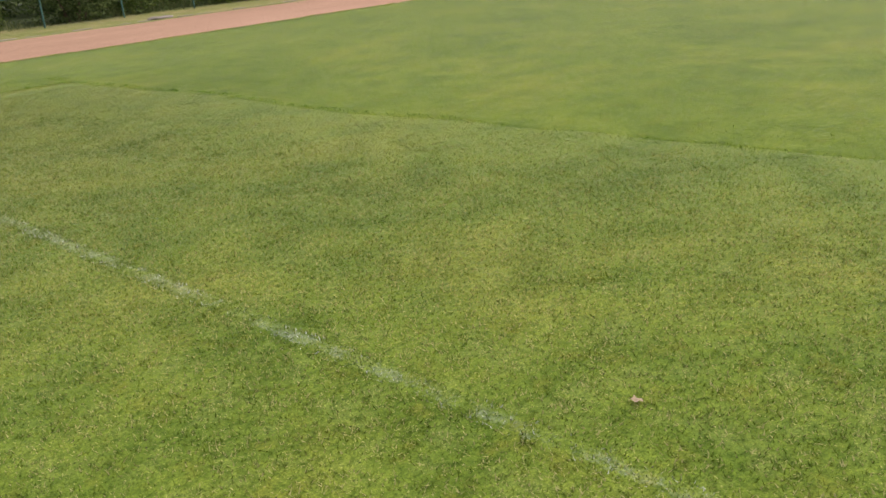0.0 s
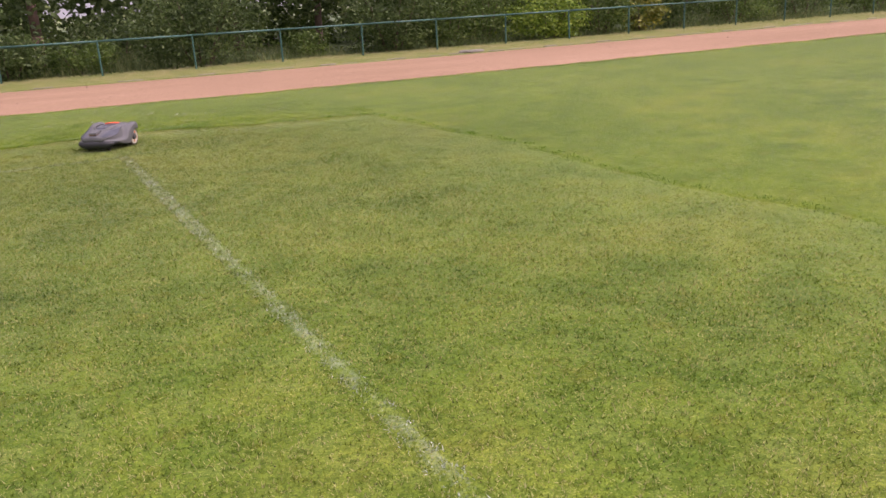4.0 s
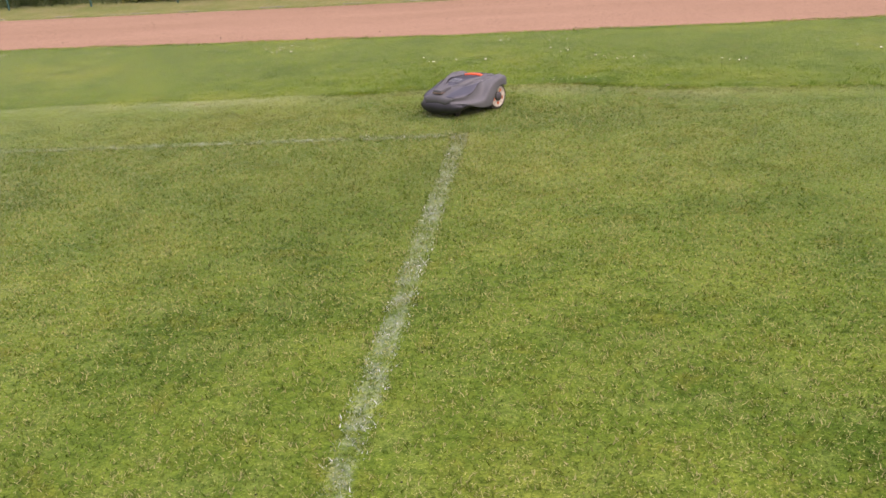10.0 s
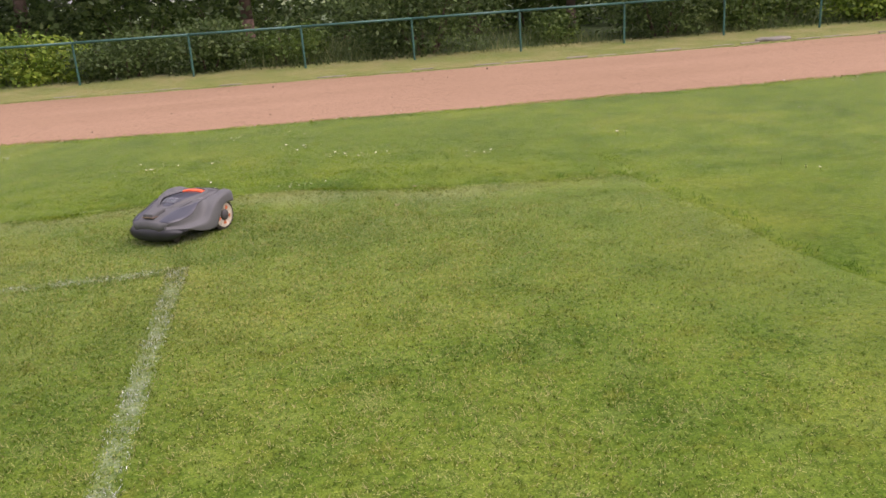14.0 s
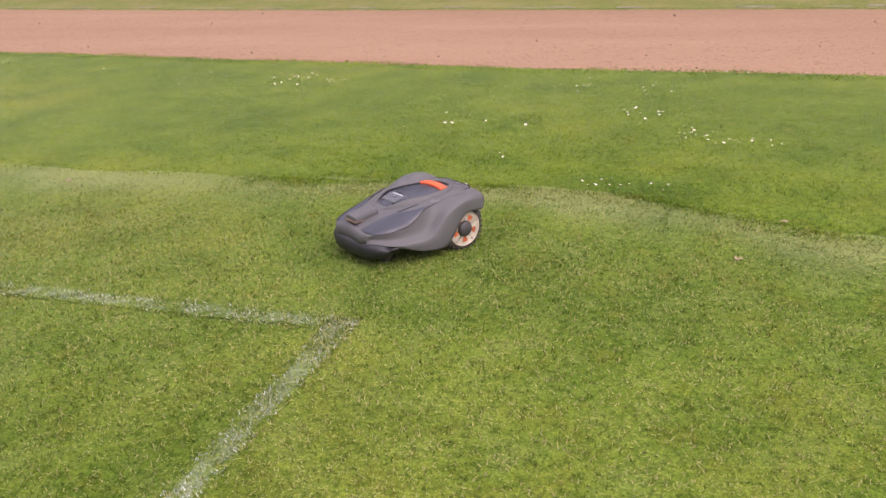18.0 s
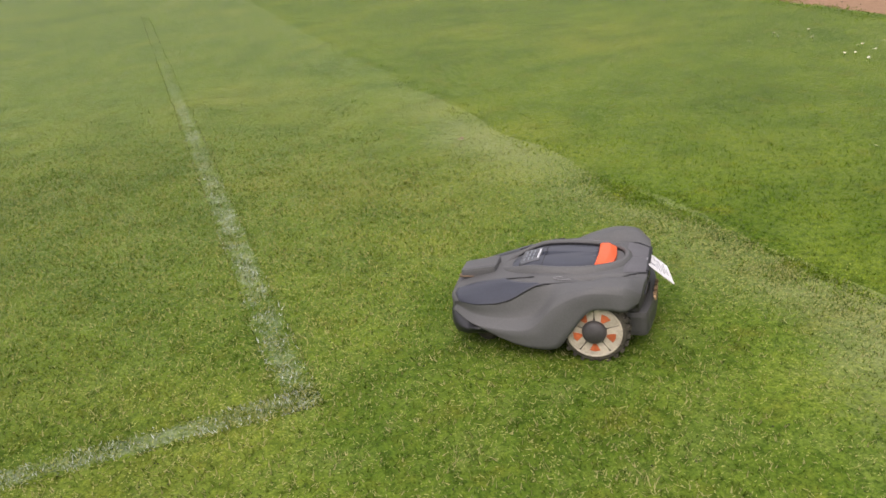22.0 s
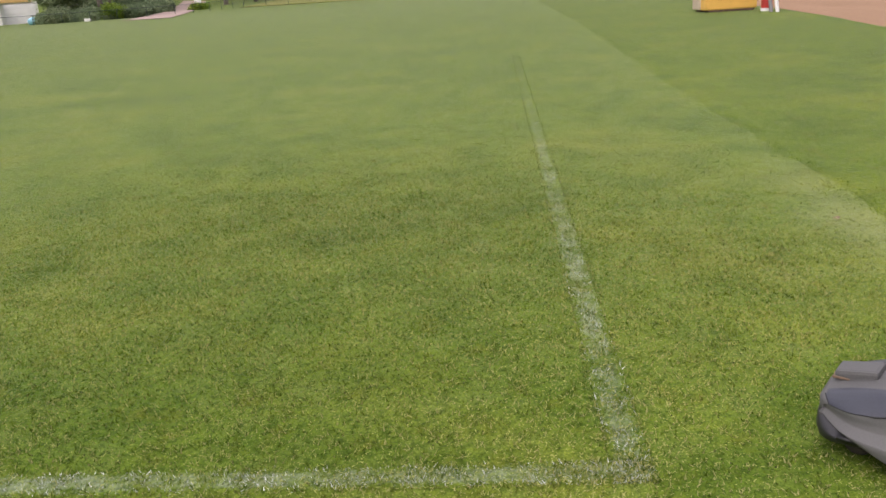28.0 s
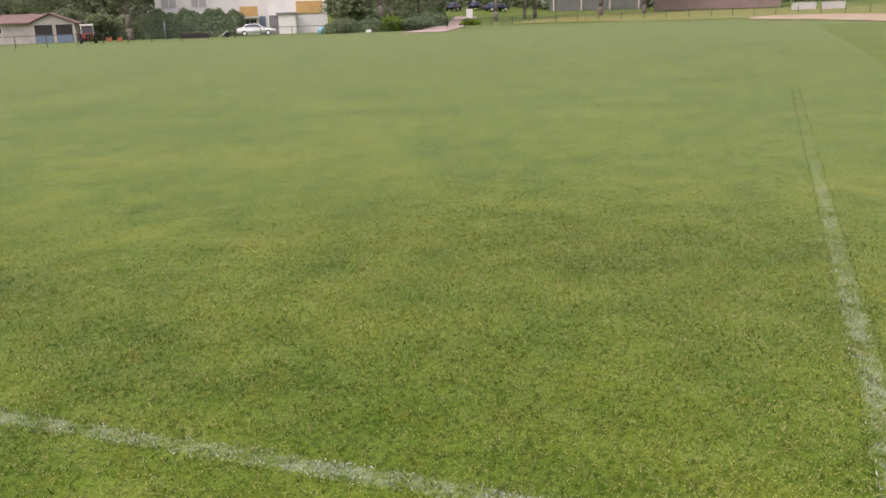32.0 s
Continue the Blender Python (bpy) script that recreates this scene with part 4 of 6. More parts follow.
bm = bmesh.new()
SUB = [0, 0.5, 0.9, 1.1, 1.5, 1.85, 2.15, 2.5, 2.85, 3.15, 3.5, 3.9, 4.1, 4.5, 4.94, 5.08, 5.5, 5.9, 6.03, 6.4, 6.8, 7]
rows = []
for i in range(65):
    s = i / 64
    half = [shell_at(s, j) for j in SUB]
    rows.append([bm.verts.new((p.x, -p.y, p.z)) for p in reversed(half[1:])] + [bm.verts.new(p) for p in half])
grid_faces(bm, rows)
tail = [bm.verts.new((v.co.x + 0.006, v.co.y * 0.97, v.co.z - 0.020)) for v in rows[0]]
nose_a = [bm.verts.new((v.co.x + 0.014, v.co.y * 0.93, 0.112 + (v.co.z - 0.112) * 0.86)) for v in rows[-1]]
nose_b = [bm.verts.new((v.co.x + 0.016, v.co.y * 0.86, 0.108)) for v in rows[-1]]
grid_faces(bm, [tail, rows[0]])
grid_faces(bm, [rows[-1], nose_a, nose_b])
bmesh.ops.recalc_face_normals(bm, faces=bm.faces)
shell = part("shell", bm, M_SHELL, mower, "scuffed matt dark grey plastic shell", smooth=True)
sol = shell.modifiers.new("thickness", "SOLIDIFY")
sol.thickness, sol.offset = 0.005, -1.0


def patch(name, mat, label, s0, s1, j0, j1, lift, side, ns=24, nj=8):
    """A panel laid on the shell between two lines that depend on s."""
    bm = bmesh.new()
    rows = []
    for i in range(ns + 1):
        s = s0 + (s1 - s0) * i / ns
        a, b = j0(s), j1(s)
        rows.append([bm.verts.new(shell_at(s, a + (b - a) * k / nj, lift if 0 < k < nj and 0 < i < ns else lift * 0.4, side)) for k in range(nj + 1)])
    grid_faces(bm, rows)
    bmesh.ops.recalc_face_normals(bm, faces=bm.faces)
    return part(name, bm, mat, mower, label, smooth=True)


def line_on(name, points, r, side, mat=None):
    bm = bmesh.new()
    q = [shell_at(s, j, 0.0022, side) for s, j in points]
    for a, b in zip(q, q[1:]):
        tube(bm, a, b, r, r, 5)
    return part(name, bm, mat or M_BLACK, mower)


M_DECK = plain("bluish_grey_deck", (0.092, 0.091, 0.099), 0.42, 0.0, 0.1, 8.0)
for side in (1, -1):
    patch("front_panel", M_HATCH, "smooth blue-black front side panel", 0.60, 0.985, lambda s: 3.9 - 2.7 * min(1.0, (s - 0.60) / 0.14) ** 0.8, lambda s: 3.98, 0.0050, side)
    line_on("seam", [(0.45 + 0.016 * k, 3.90 + 0.10 * min(1.0, k / 8)) for k in range(34)], 0.0024, side)
    line_on("seam", [(0.985, 4.0 - 0.12 * k) for k in range(18)], 0.0020, side)
    line_on("seam", [(0.0 + 0.011 * k, 1.0 + 0.10 * math.sin(k * 0.9) + 0.05 * k) for k in range(11)] + [(0.13, 1.55), (0.20, 1.60)], 0.0022, side)
    line_on("seam", [(0.60 + 0.012 * k, 1.9 - 0.05 * k) for k in range(12)], 0.0018, side)
    # pale oval emblem on the deck's flank
    bm = bmesh.new()
    c = [shell_at(0.515 + 0.033 * math.cos(2 * math.pi * k / 20), 2.55 + 0.22 * math.sin(2 * math.pi * k / 20), 0.0025, side) for k in range(20)]
    for a, b in zip(c, c[1:] + c[:1]):
        tube(bm, a, b, 0.0013, 0.0013, 4)
    part("emblem", bm, plain("pale_grey_print", (0.24, 0.24, 0.25), 0.6), mower, "pale oval emblem outline")
    # narrow slot on the front panel
    line_on("slot", [(0.88 + 0.010 * k, 2.55 + 0.12 * k) for k in range(4)], 0.0026, side)
# black patches paint the shade inside the fender pockets
for side in (1, -1):
    patch("gully_shade", M_BLACK, "black patch for the shade inside the fender pocket", 0.17, 0.33, lambda s: 1.7, lambda s: 2.80, 0.0015, side, 10, 6)
patch("rear_panel", M_DECK, "smooth grey rear deck panel", 0.004, 0.165, lambda s: 0.0, lambda s: 0.97, 0.0045, 1, 10, 6)
patch("rear_panel", M_DECK, "smooth grey rear deck panel", 0.004, 0.165, lambda s: 0.0, lambda s: 0.97, 0.0045, -1, 10, 6)

# black band along the tail edge
for side in (1, -1):
    line_on("tail_band", [(0.004, 0.12 * k) for k in range(9)], 0.0065, side)

# raised rim round the hatch, sloping down to the nose
N = 48


def oval(a, grow, z):
    """A point of the egg-shaped hatch outline, grown outwards by grow."""
    c, s = math.cos(a), math.sin(a)
    x = -0.054 + (0.204 + grow) * math.copysign(abs(c) ** 0.92, c)
    y = (0.108 + grow) * math.copysign(abs(s) ** 0.86, s) * (1.0 - 0.34 * max(0.0, c) ** 1.6)
    drop = 0.052 * max(0.0, (x - 0.02) / 0.15) ** 1.4
    return Vector((x, y, z - drop))


def ring_mesh(sections):
    bm = bmesh.new()
    rr = [[bm.verts.new(oval(2 * math.pi * j / N, g, z)) for g, z in sections] for j in range(N)]
    for p, q in zip(rr, rr[1:] + rr[:1]):
        for k in range(len(sections) - 1):
            bm.faces.new((p[k], q[k], q[k + 1], p[k + 1]))
    bmesh.ops.recalc_face_normals(bm, faces=bm.faces)
    return bm


part("hatch_rim", ring_mesh(((0.006, 0.248), (0.007, 0.274), (0.010, 0.278), (0.016, 0.2795), (0.022, 0.277), (0.030, 0.268), (0.038, 0.252))), M_SHELL, mower, "raised grey rim round the hatch", smooth=True)
part("hatch_groove", ring_mesh(((0.0065, 0.270), (0.006, 0.256), (-0.100, 0.256))), M_BLACK, mower, "black gap round the hatch")
bm = bmesh.new()
rings = []
for f, z in ((-0.005, 0.258), (-0.006, 0.265), (-0.010, 0.268), (-0.030, 0.272), (-0.055, 0.2745), (-0.085, 0.2755)):
    rings.append([bm.verts.new(oval(2 * math.pi * j / N, f, z)) for j in range(N)])
    for v in rings[-1]:
        if v.co.x < -0.19:
            v.co.z = 0.250
grid_faces(bm, rings, True)
bm.faces.new(rings[-1])
bmesh.ops.recalc_face_normals(bm, faces=bm.faces)
hatch = part("hatch", bm, M_HATCH, mower, "blue-black hatch over the controls", smooth=True)
bm = bmesh.new()
for k in range(12):
    ya, yb = -0.090 + 0.015 * k, -0.075 + 0.015 * k
    tube(bm, (0.008, ya, 0.2755 - 0.9 * ya * ya), (0.008, yb, 0.2755 - 0.9 * yb * yb), 0.0016, 0.0016, 5)
part("hatch_joint", bm, M_BLACK, hatch)
M_SCREEN = plain("grey_keypad", (0.23, 0.26, 0.28), 0.35)
M_PRINT = plain("white_print", (0.55, 0.57, 0.60), 0.5)
bm = bmesh.new()
box(bm, 0.022, 0.094, -0.058, 0.058, 0.254, 0.2765, 0.003)
for v in bm.verts:
    v.co.z -= 0.052 * max(0.0, (v.co.x - 0.02) / 0.15) ** 1.4
part("display", bm, plain("smoky_keypad", (0.075, 0.080, 0.090), 0.3), hatch, "smoky keypad cover")
for k, (x, w) in enumerate(((0.030, 0.006), (0.050, 0.0035), (0.064, 0.0035), (0.078, 0.0035))):
    for y in ((-0.040, 0.040),) if k == 0 else ((-0.040, -0.018), (-0.010, 0.010), (0.018, 0.040)):
        bm = bmesh.new()
        z = 0.2775 - 0.052 * max(0.0, (x - 0.02) / 0.15) ** 1.4
        box(bm, x - w / 2, x + w / 2, y[0], y[1], z - 0.003, z, 0.0)
        part("key_print", bm, M_PRINT if k == 0 else M_SCREEN, hatch)

# stop button: a broad block, hollowed towards the hatch, with a sloping back
bm = bmesh.new()
rows = []
for k in range(13):
    y = -0.092 + 0.01533 * k
    q = abs(y) / 0.092
    xf, xb = -0.176 + 0.006 * q ** 2, -0.236 + 0.012 * q ** 2
    zt = 0.286 - 0.008 * q ** 2.5
    rows.append([bm.verts.new(p) for p in ((xf, y, 0.250), (xf, y, zt - 0.004), (xf - 0.005, y, zt), (xb + 0.022, y, zt + 0.001), (xb + 0.014, y, zt - 0.003), (xb, y, 0.273), (xb, y, 0.250))])
grid_faces(bm, rows)
for r in (rows[0], rows[-1]):
    bm.faces.new(r)
bmesh.ops.recalc_face_normals(bm, faces=bm.faces)
part("stop_button", bm, M_ORANGE, mower, "bright orange stop button")

# front block with its lamp
bm = bmesh.new()
box(bm, 0.180, 0.318, -0.052, 0.052, 0.192, 0.241, 0.012)
for v in bm.verts:
    if v.co.x > 0.28:
        v.co.y *= 0.88
        v.co.x -= 0.008
        if v.co.z > 0.22:
            v.co.z -= 0.012
    if v.co.x < 0.22 and v.co.z > 0.22:
        v.co.z += 0.006
part("front_block", bm, M_SHELL, mower, "matt grey block over the nose", smooth=False)
bm = bmesh.new()
box(bm, 0.262, 0.316, -0.049, 0.049, 0.200, 0.208, 0.003)
part("front_lamp", bm, plain("amber_brown", (0.17, 0.115, 0.075), 0.5), mower, "brown lamp strip on the front block")

# lower body
bm = bmesh.new()
box(bm, -0.15, 0.26, -0.180, 0.180, 0.052, 0.150, 0.02)
part("chassis", bm, M_BLACK, mower)
bm = bmesh.new()
rows = []
for k in range(33):
    a = math.pi * (k / 32 - 0.5)
    cx, sy = math.cos(a), math.sin(a)
    cols = []
    for out, z in ((-0.030, 0.132), (0.004, 0.128), (0.016, 0.112), (0.018, 0.080), (0.010, 0.050), (-0.012, 0.034), (-0.050, 0.032)):
        cols.append(bm.verts.new((0.185 + (0.143 + out) * abs(cx) ** 0.74, (0.226 + out * 0.9) * math.copysign(abs(sy) ** 0.80, sy), z + (0.034 if z < 0.06 else 0.0 if z > 0.1 else 0.02) * abs(sy) ** 4 - (0.02 * abs(sy) ** 3 if z > 0.1 else 0.0))))
    rows.append(cols)
grid_faces(bm, rows)
bmesh.ops.recalc_face_normals(bm, faces=bm.faces)
bumper = part("front_bumper", bm, M_BLACK, mower, "black rubber front bumper", smooth=True)
sol = bumper.modifiers.new("thickness", "SOLIDIFY")
sol.thickness = 0.006
M_DARKREAR = plain("charcoal_plastic", (0.055, 0.052, 0.053), 0.5, 0.0, 0.2, 10.0)
M_REAR = plain("dark_grey_plastic", (0.060, 0.060, 0.060), 0.5, 0.0, 0.2, 10.0)


def tail_block(name, mat, label, x0, x1, hw, z0, z1, bevel, bow):
    bm = bmesh.new()
    box(bm, x0, x1, -hw, hw, z0, z1, bevel)
    bmesh.ops.subdivide_edges(bm, edges=[e for e in bm.edges if abs(e.verts[0].co.y - e.verts[1].co.y) > hw], cuts=10, use_grid_fill=True)
    for v in bm.verts:
        if v.co.x < (x0 + x1) / 2:
            v.co.x += bow * (v.co.y / hw) ** 2
    return part(name, bm, mat, mower, label)


rear = tail_block("rear_bumper", M_REAR, "dark grey rear bumper", -0.368, -0.14, 0.194, 0.060, 0.152, 0.020, 0.020)
tail_block("rear_recess", M_DARKREAR, "charcoal band above the rear bumper", -0.340, -0.14, 0.190, 0.150, 0.200, 0.004, 0.018)
tail_block("rear_cover", M_SHELL, "dark grey upper tail", -0.346, -0.16, 0.172, 0.190, 0.246, 0.016, 0.012)
for side in (1, -1):
    bm = bmesh.new()
    for a, b in (((-0.344, 0.118, 0.246), (-0.347, 0.112, 0.232)), ((-0.347, 0.112, 0.232), (-0.344, 0.150, 0.222)), ((-0.344, 0.150, 0.222), (-0.338, 0.172, 0.205))):
        tube(bm, (a[0], a[1] * side, a[2]), (b[0], b[1] * side, b[2]), 0.0026, 0.0026, 5)
    part("seam", bm, M_BLACK, mower)
M_CONTACT = plain("orange_brown_mud", (0.30, 0.20, 0.11), 0.8, 0.0, 0.4, 60.0)
for k in range(9):
    bm = bmesh.new()
    y = -0.072 + 0.0165 * k
    box(bm, -0.3695, -0.358, y - 0.0055, y + 0.0055, 0.138 - 0.002 * (k % 3), 0.150 + 0.002 * (k % 2), 0.002)
    part("vent", bm, M_CONTACT, rear, "muddy orange-brown vent slot")

# paper notice taped to the tail, a little askew
to_left, down = Vector((-0.030, 0.172, 0.010)).normalized(), Vector((-0.078, -0.008, -0.070)).normalized()
to_right = -to_left
out = down.cross(to_right).normalized()
down = to_right.cross(out)
PAPER = Matrix.Translation((-0.3735, -0.018, 0.2235)) @ Matrix((down, to_right, out)).transposed().to_4x4()
bm = bmesh.new()
box(bm, -0.053, 0.053, -0.087, 0.087, -0.0012, 0.0012, 0.0, PAPER)
notice = part("paper_notice", bm, M_PAPER, mower, "white laminated paper notice taped to the tail")
M_FAINT = plain("faint_print", (0.32, 0.32, 0.36), 0.7)
for mat, bars in ((M_INK, ((-0.042, -0.028, -0.040, -0.032), (-0.030, -0.026, -0.046, -0.036))),
                  (M_FAINT, ((-0.040, -0.022, 0.030, 0.048), (-0.016, -0.0135, 0.010, 0.060), (-0.016, -0.0135, -0.060, -0.012), (-0.006, -0.0035, -0.050, 0.062), (0.004, 0.0065, -0.062, 0.050),
                             (0.014, 0.0165, -0.030, 0.058), (0.024, 0.0265, -0.055, 0.030), (0.034, 0.0365, -0.020, 0.040)))):
    for u0, u1, v0, v1 in bars:
        bm = bmesh.new()
        box(bm, u0, u1, -v1, -v0, 0.0014, 0.0020, 0.0, PAPER)
        part("printed_bar", bm, mat, notice)

# driven rear wheels
R_W = 0.113
for side in (1, -1):
    hubm = Matrix.Translation((-0.183, side * 0.234, R_W - 0.004)) @ Matrix.Rotation(radians(-90 * side), 4, "X") @ Matrix.Rotation(0.31, 4, "Z")
    bm = bmesh.new()
    prof = [(0.082, -0.026), (R_W - 0.012, -0.026), (R_W - 0.006, -0.019), (R_W - 0.006, 0.019), (R_W - 0.012, 0.026), (0.090, 0.026), (0.088, 0.010), (0.082, -0.020), (0.082, -0.026)]
    lathe(bm, prof, 44, hubm)
    for k in range(24):
        a = 2 * math.pi * k / 24
        for off in (-0.0125, 0.0125):
            mm = hubm @ Matrix.Rotation(a + off * 6, 4, "Z") @ Matrix.Translation((R_W - 0.006, 0, off))
            box(bm, -0.003, 0.008, -0.006, 0.006, -0.011, 0.011, 0.0, mm)
    bmesh.ops.recalc_face_normals(bm, faces=bm.faces)
    wheel = part("wheel", bm, M_TYRE, mower, "black lugged tyre caked with grass")
    bm = bmesh.new()
    lathe(bm, [(0.001, 0.010), (0.086, 0.010), (0.089, 0.014), (0.089, 0.0), (0.001, 0.0)], 36, hubm)
    bmesh.ops.recalc_face_normals(bm, faces=bm.faces)
    part("hub_disc", bm, M_TYRE, wheel, "dark muddy disc behind the spokes")
    bm = bmesh.new()
    for k in range(5):  # five broad paddles with notches between them at the rim
        a0 = 2 * math.pi * k / 5
        edge = [(0.030, -0.50)] + [(0.066, -0.618), (0.084, -0.585)] + [(0.090, -0.52 + 1.04 * i / 10) for i in range(11)] + [(0.084, 0.585), (0.066, 0.618), (0.030, 0.50)]
        bot = [bm.verts.new(hubm @ Vector((r * math.cos(a0 + t), r * math.sin(a0 + t), 0.012))) for r, t in edge]
        upp = [bm.verts.new(hubm @ Vector((r * math.cos(a0 + t), r * math.sin(a0 + t), 0.024 + 0.10 * max(0.0, r - 0.07)))) for r, t in edge]
        bm.faces.new(upp)
        for i in range(len(edge)):
            j = (i + 1) % len(edge)
            bm.faces.new((bot[i], bot[j], upp[j], upp[i]))
    lathe(bm, [(0.085, 0.018), (0.090, 0.020), (0.0915, 0.027), (0.088, 0.029), (0.084, 0.026), (0.085, 0.018)], 44, hubm)
    bmesh.ops.recalc_face_normals(bm, faces=bm.faces)
    part("rim", bm, M_CREAM, wheel, "cream spoked rim smeared with grass clippings")
    for k in range(5):
        a0 = 2 * math.pi * k / 5
        bm = bmesh.new()
        tri = [(0.042, -0.10), (0.069, -0.25), (0.071, 0.0), (0.069, 0.25), (0.042, 0.10)]
        bot = [bm.verts.new(hubm @ Vector((r * math.cos(a0 + t), r * math.sin(a0 + t), 0.018))) for r, t in tri]
        upp = [bm.verts.new(hubm @ Vector((r * math.cos(a0 + t), r * math.sin(a0 + t), 0.0265))) for r, t in tri]
        bm.faces.new(upp)
        for i in range(5):
            bm.faces.new((bot[i], bot[(i + 1) % 5], upp[(i + 1) % 5], upp[i]))
        bmesh.ops.recalc_face_normals(bm, faces=bm.faces)
        part("spoke_window", bm, M_HUB, wheel, "orange wedge between the spokes")
    bm = bmesh.new()
    lathe(bm, [(0.001, 0.046), (0.030, 0.044), (0.038, 0.036), (0.041, 0.020), (0.001, 0.020)], 24, hubm)
    bmesh.ops.recalc_face_normals(bm, faces=bm.faces)
    part("hub_cap", bm, M_DARKREAR, wheel, "dark grey hub cap", smooth=True)
for side in (1, -1):
    hubm = Matrix.Translation((0.205, side * 0.125, 0.046)) @ Matrix.Rotation(radians(90), 4, "X")
    bm = bmesh.new()
    lathe(bm, [(0.001, -0.018), (0.036, -0.018), (0.046, -0.008), (0.046, 0.008), (0.036, 0.018), (0.001, 0.018)], 24, hubm)
    bmesh.ops.recalc_face_normals(bm, faces=bm.faces)
    caster = part("front_wheel", bm, M_TYRE, mower, smooth=True)
    bm = bmesh.new()
    box(bm, 0.195, 0.215, side * 0.125 - 0.026, side * 0.125 + 0.026, 0.050, 0.085, 0.004)
    part("fork", bm, M_BLACK, caster)

# ---- shrubs and trees behind the track ----


def leaves(count, clumps, spread, size, r, long=1.7, droop=0.0):
    """Corners of loose leaves gathered round clump centres."""
    c = clumps[r.integers(0, len(clumps), count)]
    p = c + r.normal(0, 1, (count, 3)) * spread
    a = r.normal(0, 1, (count, 3))
    a[:, 2] = a[:, 2] * 0.6 - droop
    a /= np.linalg.norm(a, axis=1)[:, None]
    b = np.cross(a, r.normal(0, 1, (count, 3)))
    b /= np.linalg.norm(b, axis=1)[:, None]
    s = size * r.uniform(0.6, 1.35, count)[:, None]
    return np.stack([p - a * s * long / 2, p + b * s / 2, p + a * s * long / 2, p - b * s / 2], 1)


def shrub(x, y, rx, ry, h, count, size, mat, label, seed, z0=0.05, name="shrub"):
    """A bush: a few stems and a ragged crown of leaves from the ground up."""
    r = np.random.default_rng(seed)
    ob = thing(name, pose(x, y, z0), label, "bush")
    n = max(14, int(count / 90))
    d = r.normal(0, 1, (n, 3))
    d /= np.linalg.norm(d, axis=1)[:, None]
    cl = d * (0.35 + 0.62 * r.random(n) ** 0.5)[:, None] * (rx, ry, h * 0.5) + (0, 0, h * 0.5)
    cl[:, 2] = np.clip(cl[:, 2], 0.08 * h, None)
    q = leaves(count, cl, np.array([0.16 * rx + 0.04, 0.16 * ry + 0.04, 0.10 * h + 0.03]), size, r)
    q[:, :, 2] = np.maximum(q[:, :, 2], 0.0)
    crown = bulk("crown", q, 4, mat, "", "")
    crown.parent = ob
    for k in range(5):
        a = 2 * math.pi * k / 5 + seed
        bm = bmesh.new()
        tube(bm, (0.12 * rx * math.cos(a), 0.12 * ry * math.sin(a), -0.1), (0.6 * rx * math.cos(a), 0.6 * ry * math.sin(a), h * 0.75), 0.02 + 0.008 * h, 0.006, 5)
        part("stem", bm, M_BARK, ob)
    return ob


def tree(x, y, trunk_r, fork, h, rx, count, size, mat, label, seed, bark=None, z0=0.1, low=0.35, name="tree"):
    """A tapered trunk with limbs and a crown of many leaves in ragged clumps."""
    r = np.random.default_rng(seed)
    ob = thing(name, pose(x, y, z0), label, "tree")
    bm = bmesh.new()
    lean = r.normal(0, 0.03, 2)
    pts3 = [Vector((lean[0] * z, lean[1] * z, z)) for z in np.linspace(-0.2, h * 0.8, 7)]
    for k, (a, b) in enumerate(zip(pts3, pts3[1:])):
        tube(bm, a, b, trunk_r * (1 - 0.13 * k), trunk_r * (1 - 0.13 * (k + 1)), 10)
    ends = []
    for k in range(9):
        z = fork + (h * 0.75 - fork) * k / 9
        a = 2.4 * k + seed
        e = Vector((math.cos(a) * rx * 0.75, math.sin(a) * rx * 0.75, z + 0.12 * h))
        tube(bm, (lean[0] * z, lean[1] * z, z), e, trunk_r * 0.4, trunk_r * 0.08, 6)
        ends.append(e)
    part("trunk", bm, bark or M_BARK, ob, smooth=True)
    n = max(24, int(count / 70))
    d = r.normal(0, 1, (n, 3))
    d /= np.linalg.norm(d, axis=1)[:, None]
    mid, half = h * (0.5 + low / 2), h * (0.5 - low / 2)
    cl = d * (0.3 + 0.7 * r.random(n) ** 0.5)[:, None] * (rx, rx, half) + (0, 0, mid)
    q = leaves(count, cl, np.array([0.11 * rx + 0.05, 0.11 * rx + 0.05, 0.05 * h]), size, r)
    crown = bulk("crown", q, 4, mat, "", "")
    crown.parent = ob
    return ob


def behind(x, off):
    return along(x, FENCE) + off


D_BUSH, M_BUSH, L_BUSH = "dense dark green leafy bush behind the barrier", "loose mid green bush behind the barrier", "bright lime green bush behind the barrier"
shrub(-4.6, behind(-4.6, 1.0), 1.45, 0.7, 1.04, 4800, 0.062, M_LEAF_LIME, L_BUSH, 1)
shrub(-9.3, behind(-9.3, 0.9), 0.8, 0.5, 0.95, 900, 0.08, M_LEAF_GOLD, "yellow-leaved low bush behind the barrier", 2)
shrub(15.0, behind(15, 0.9), 1.45, 0.7, 1.35, 4800, 0.066, M_LEAF_LIME, L_BUSH, 3)
shrub(18.9, behind(18.9, 1.1), 0.8, 0.6, 1.3, 1000, 0.09, M_LEAF_GOLD, "yellowish green small bush behind the barrier", 4)
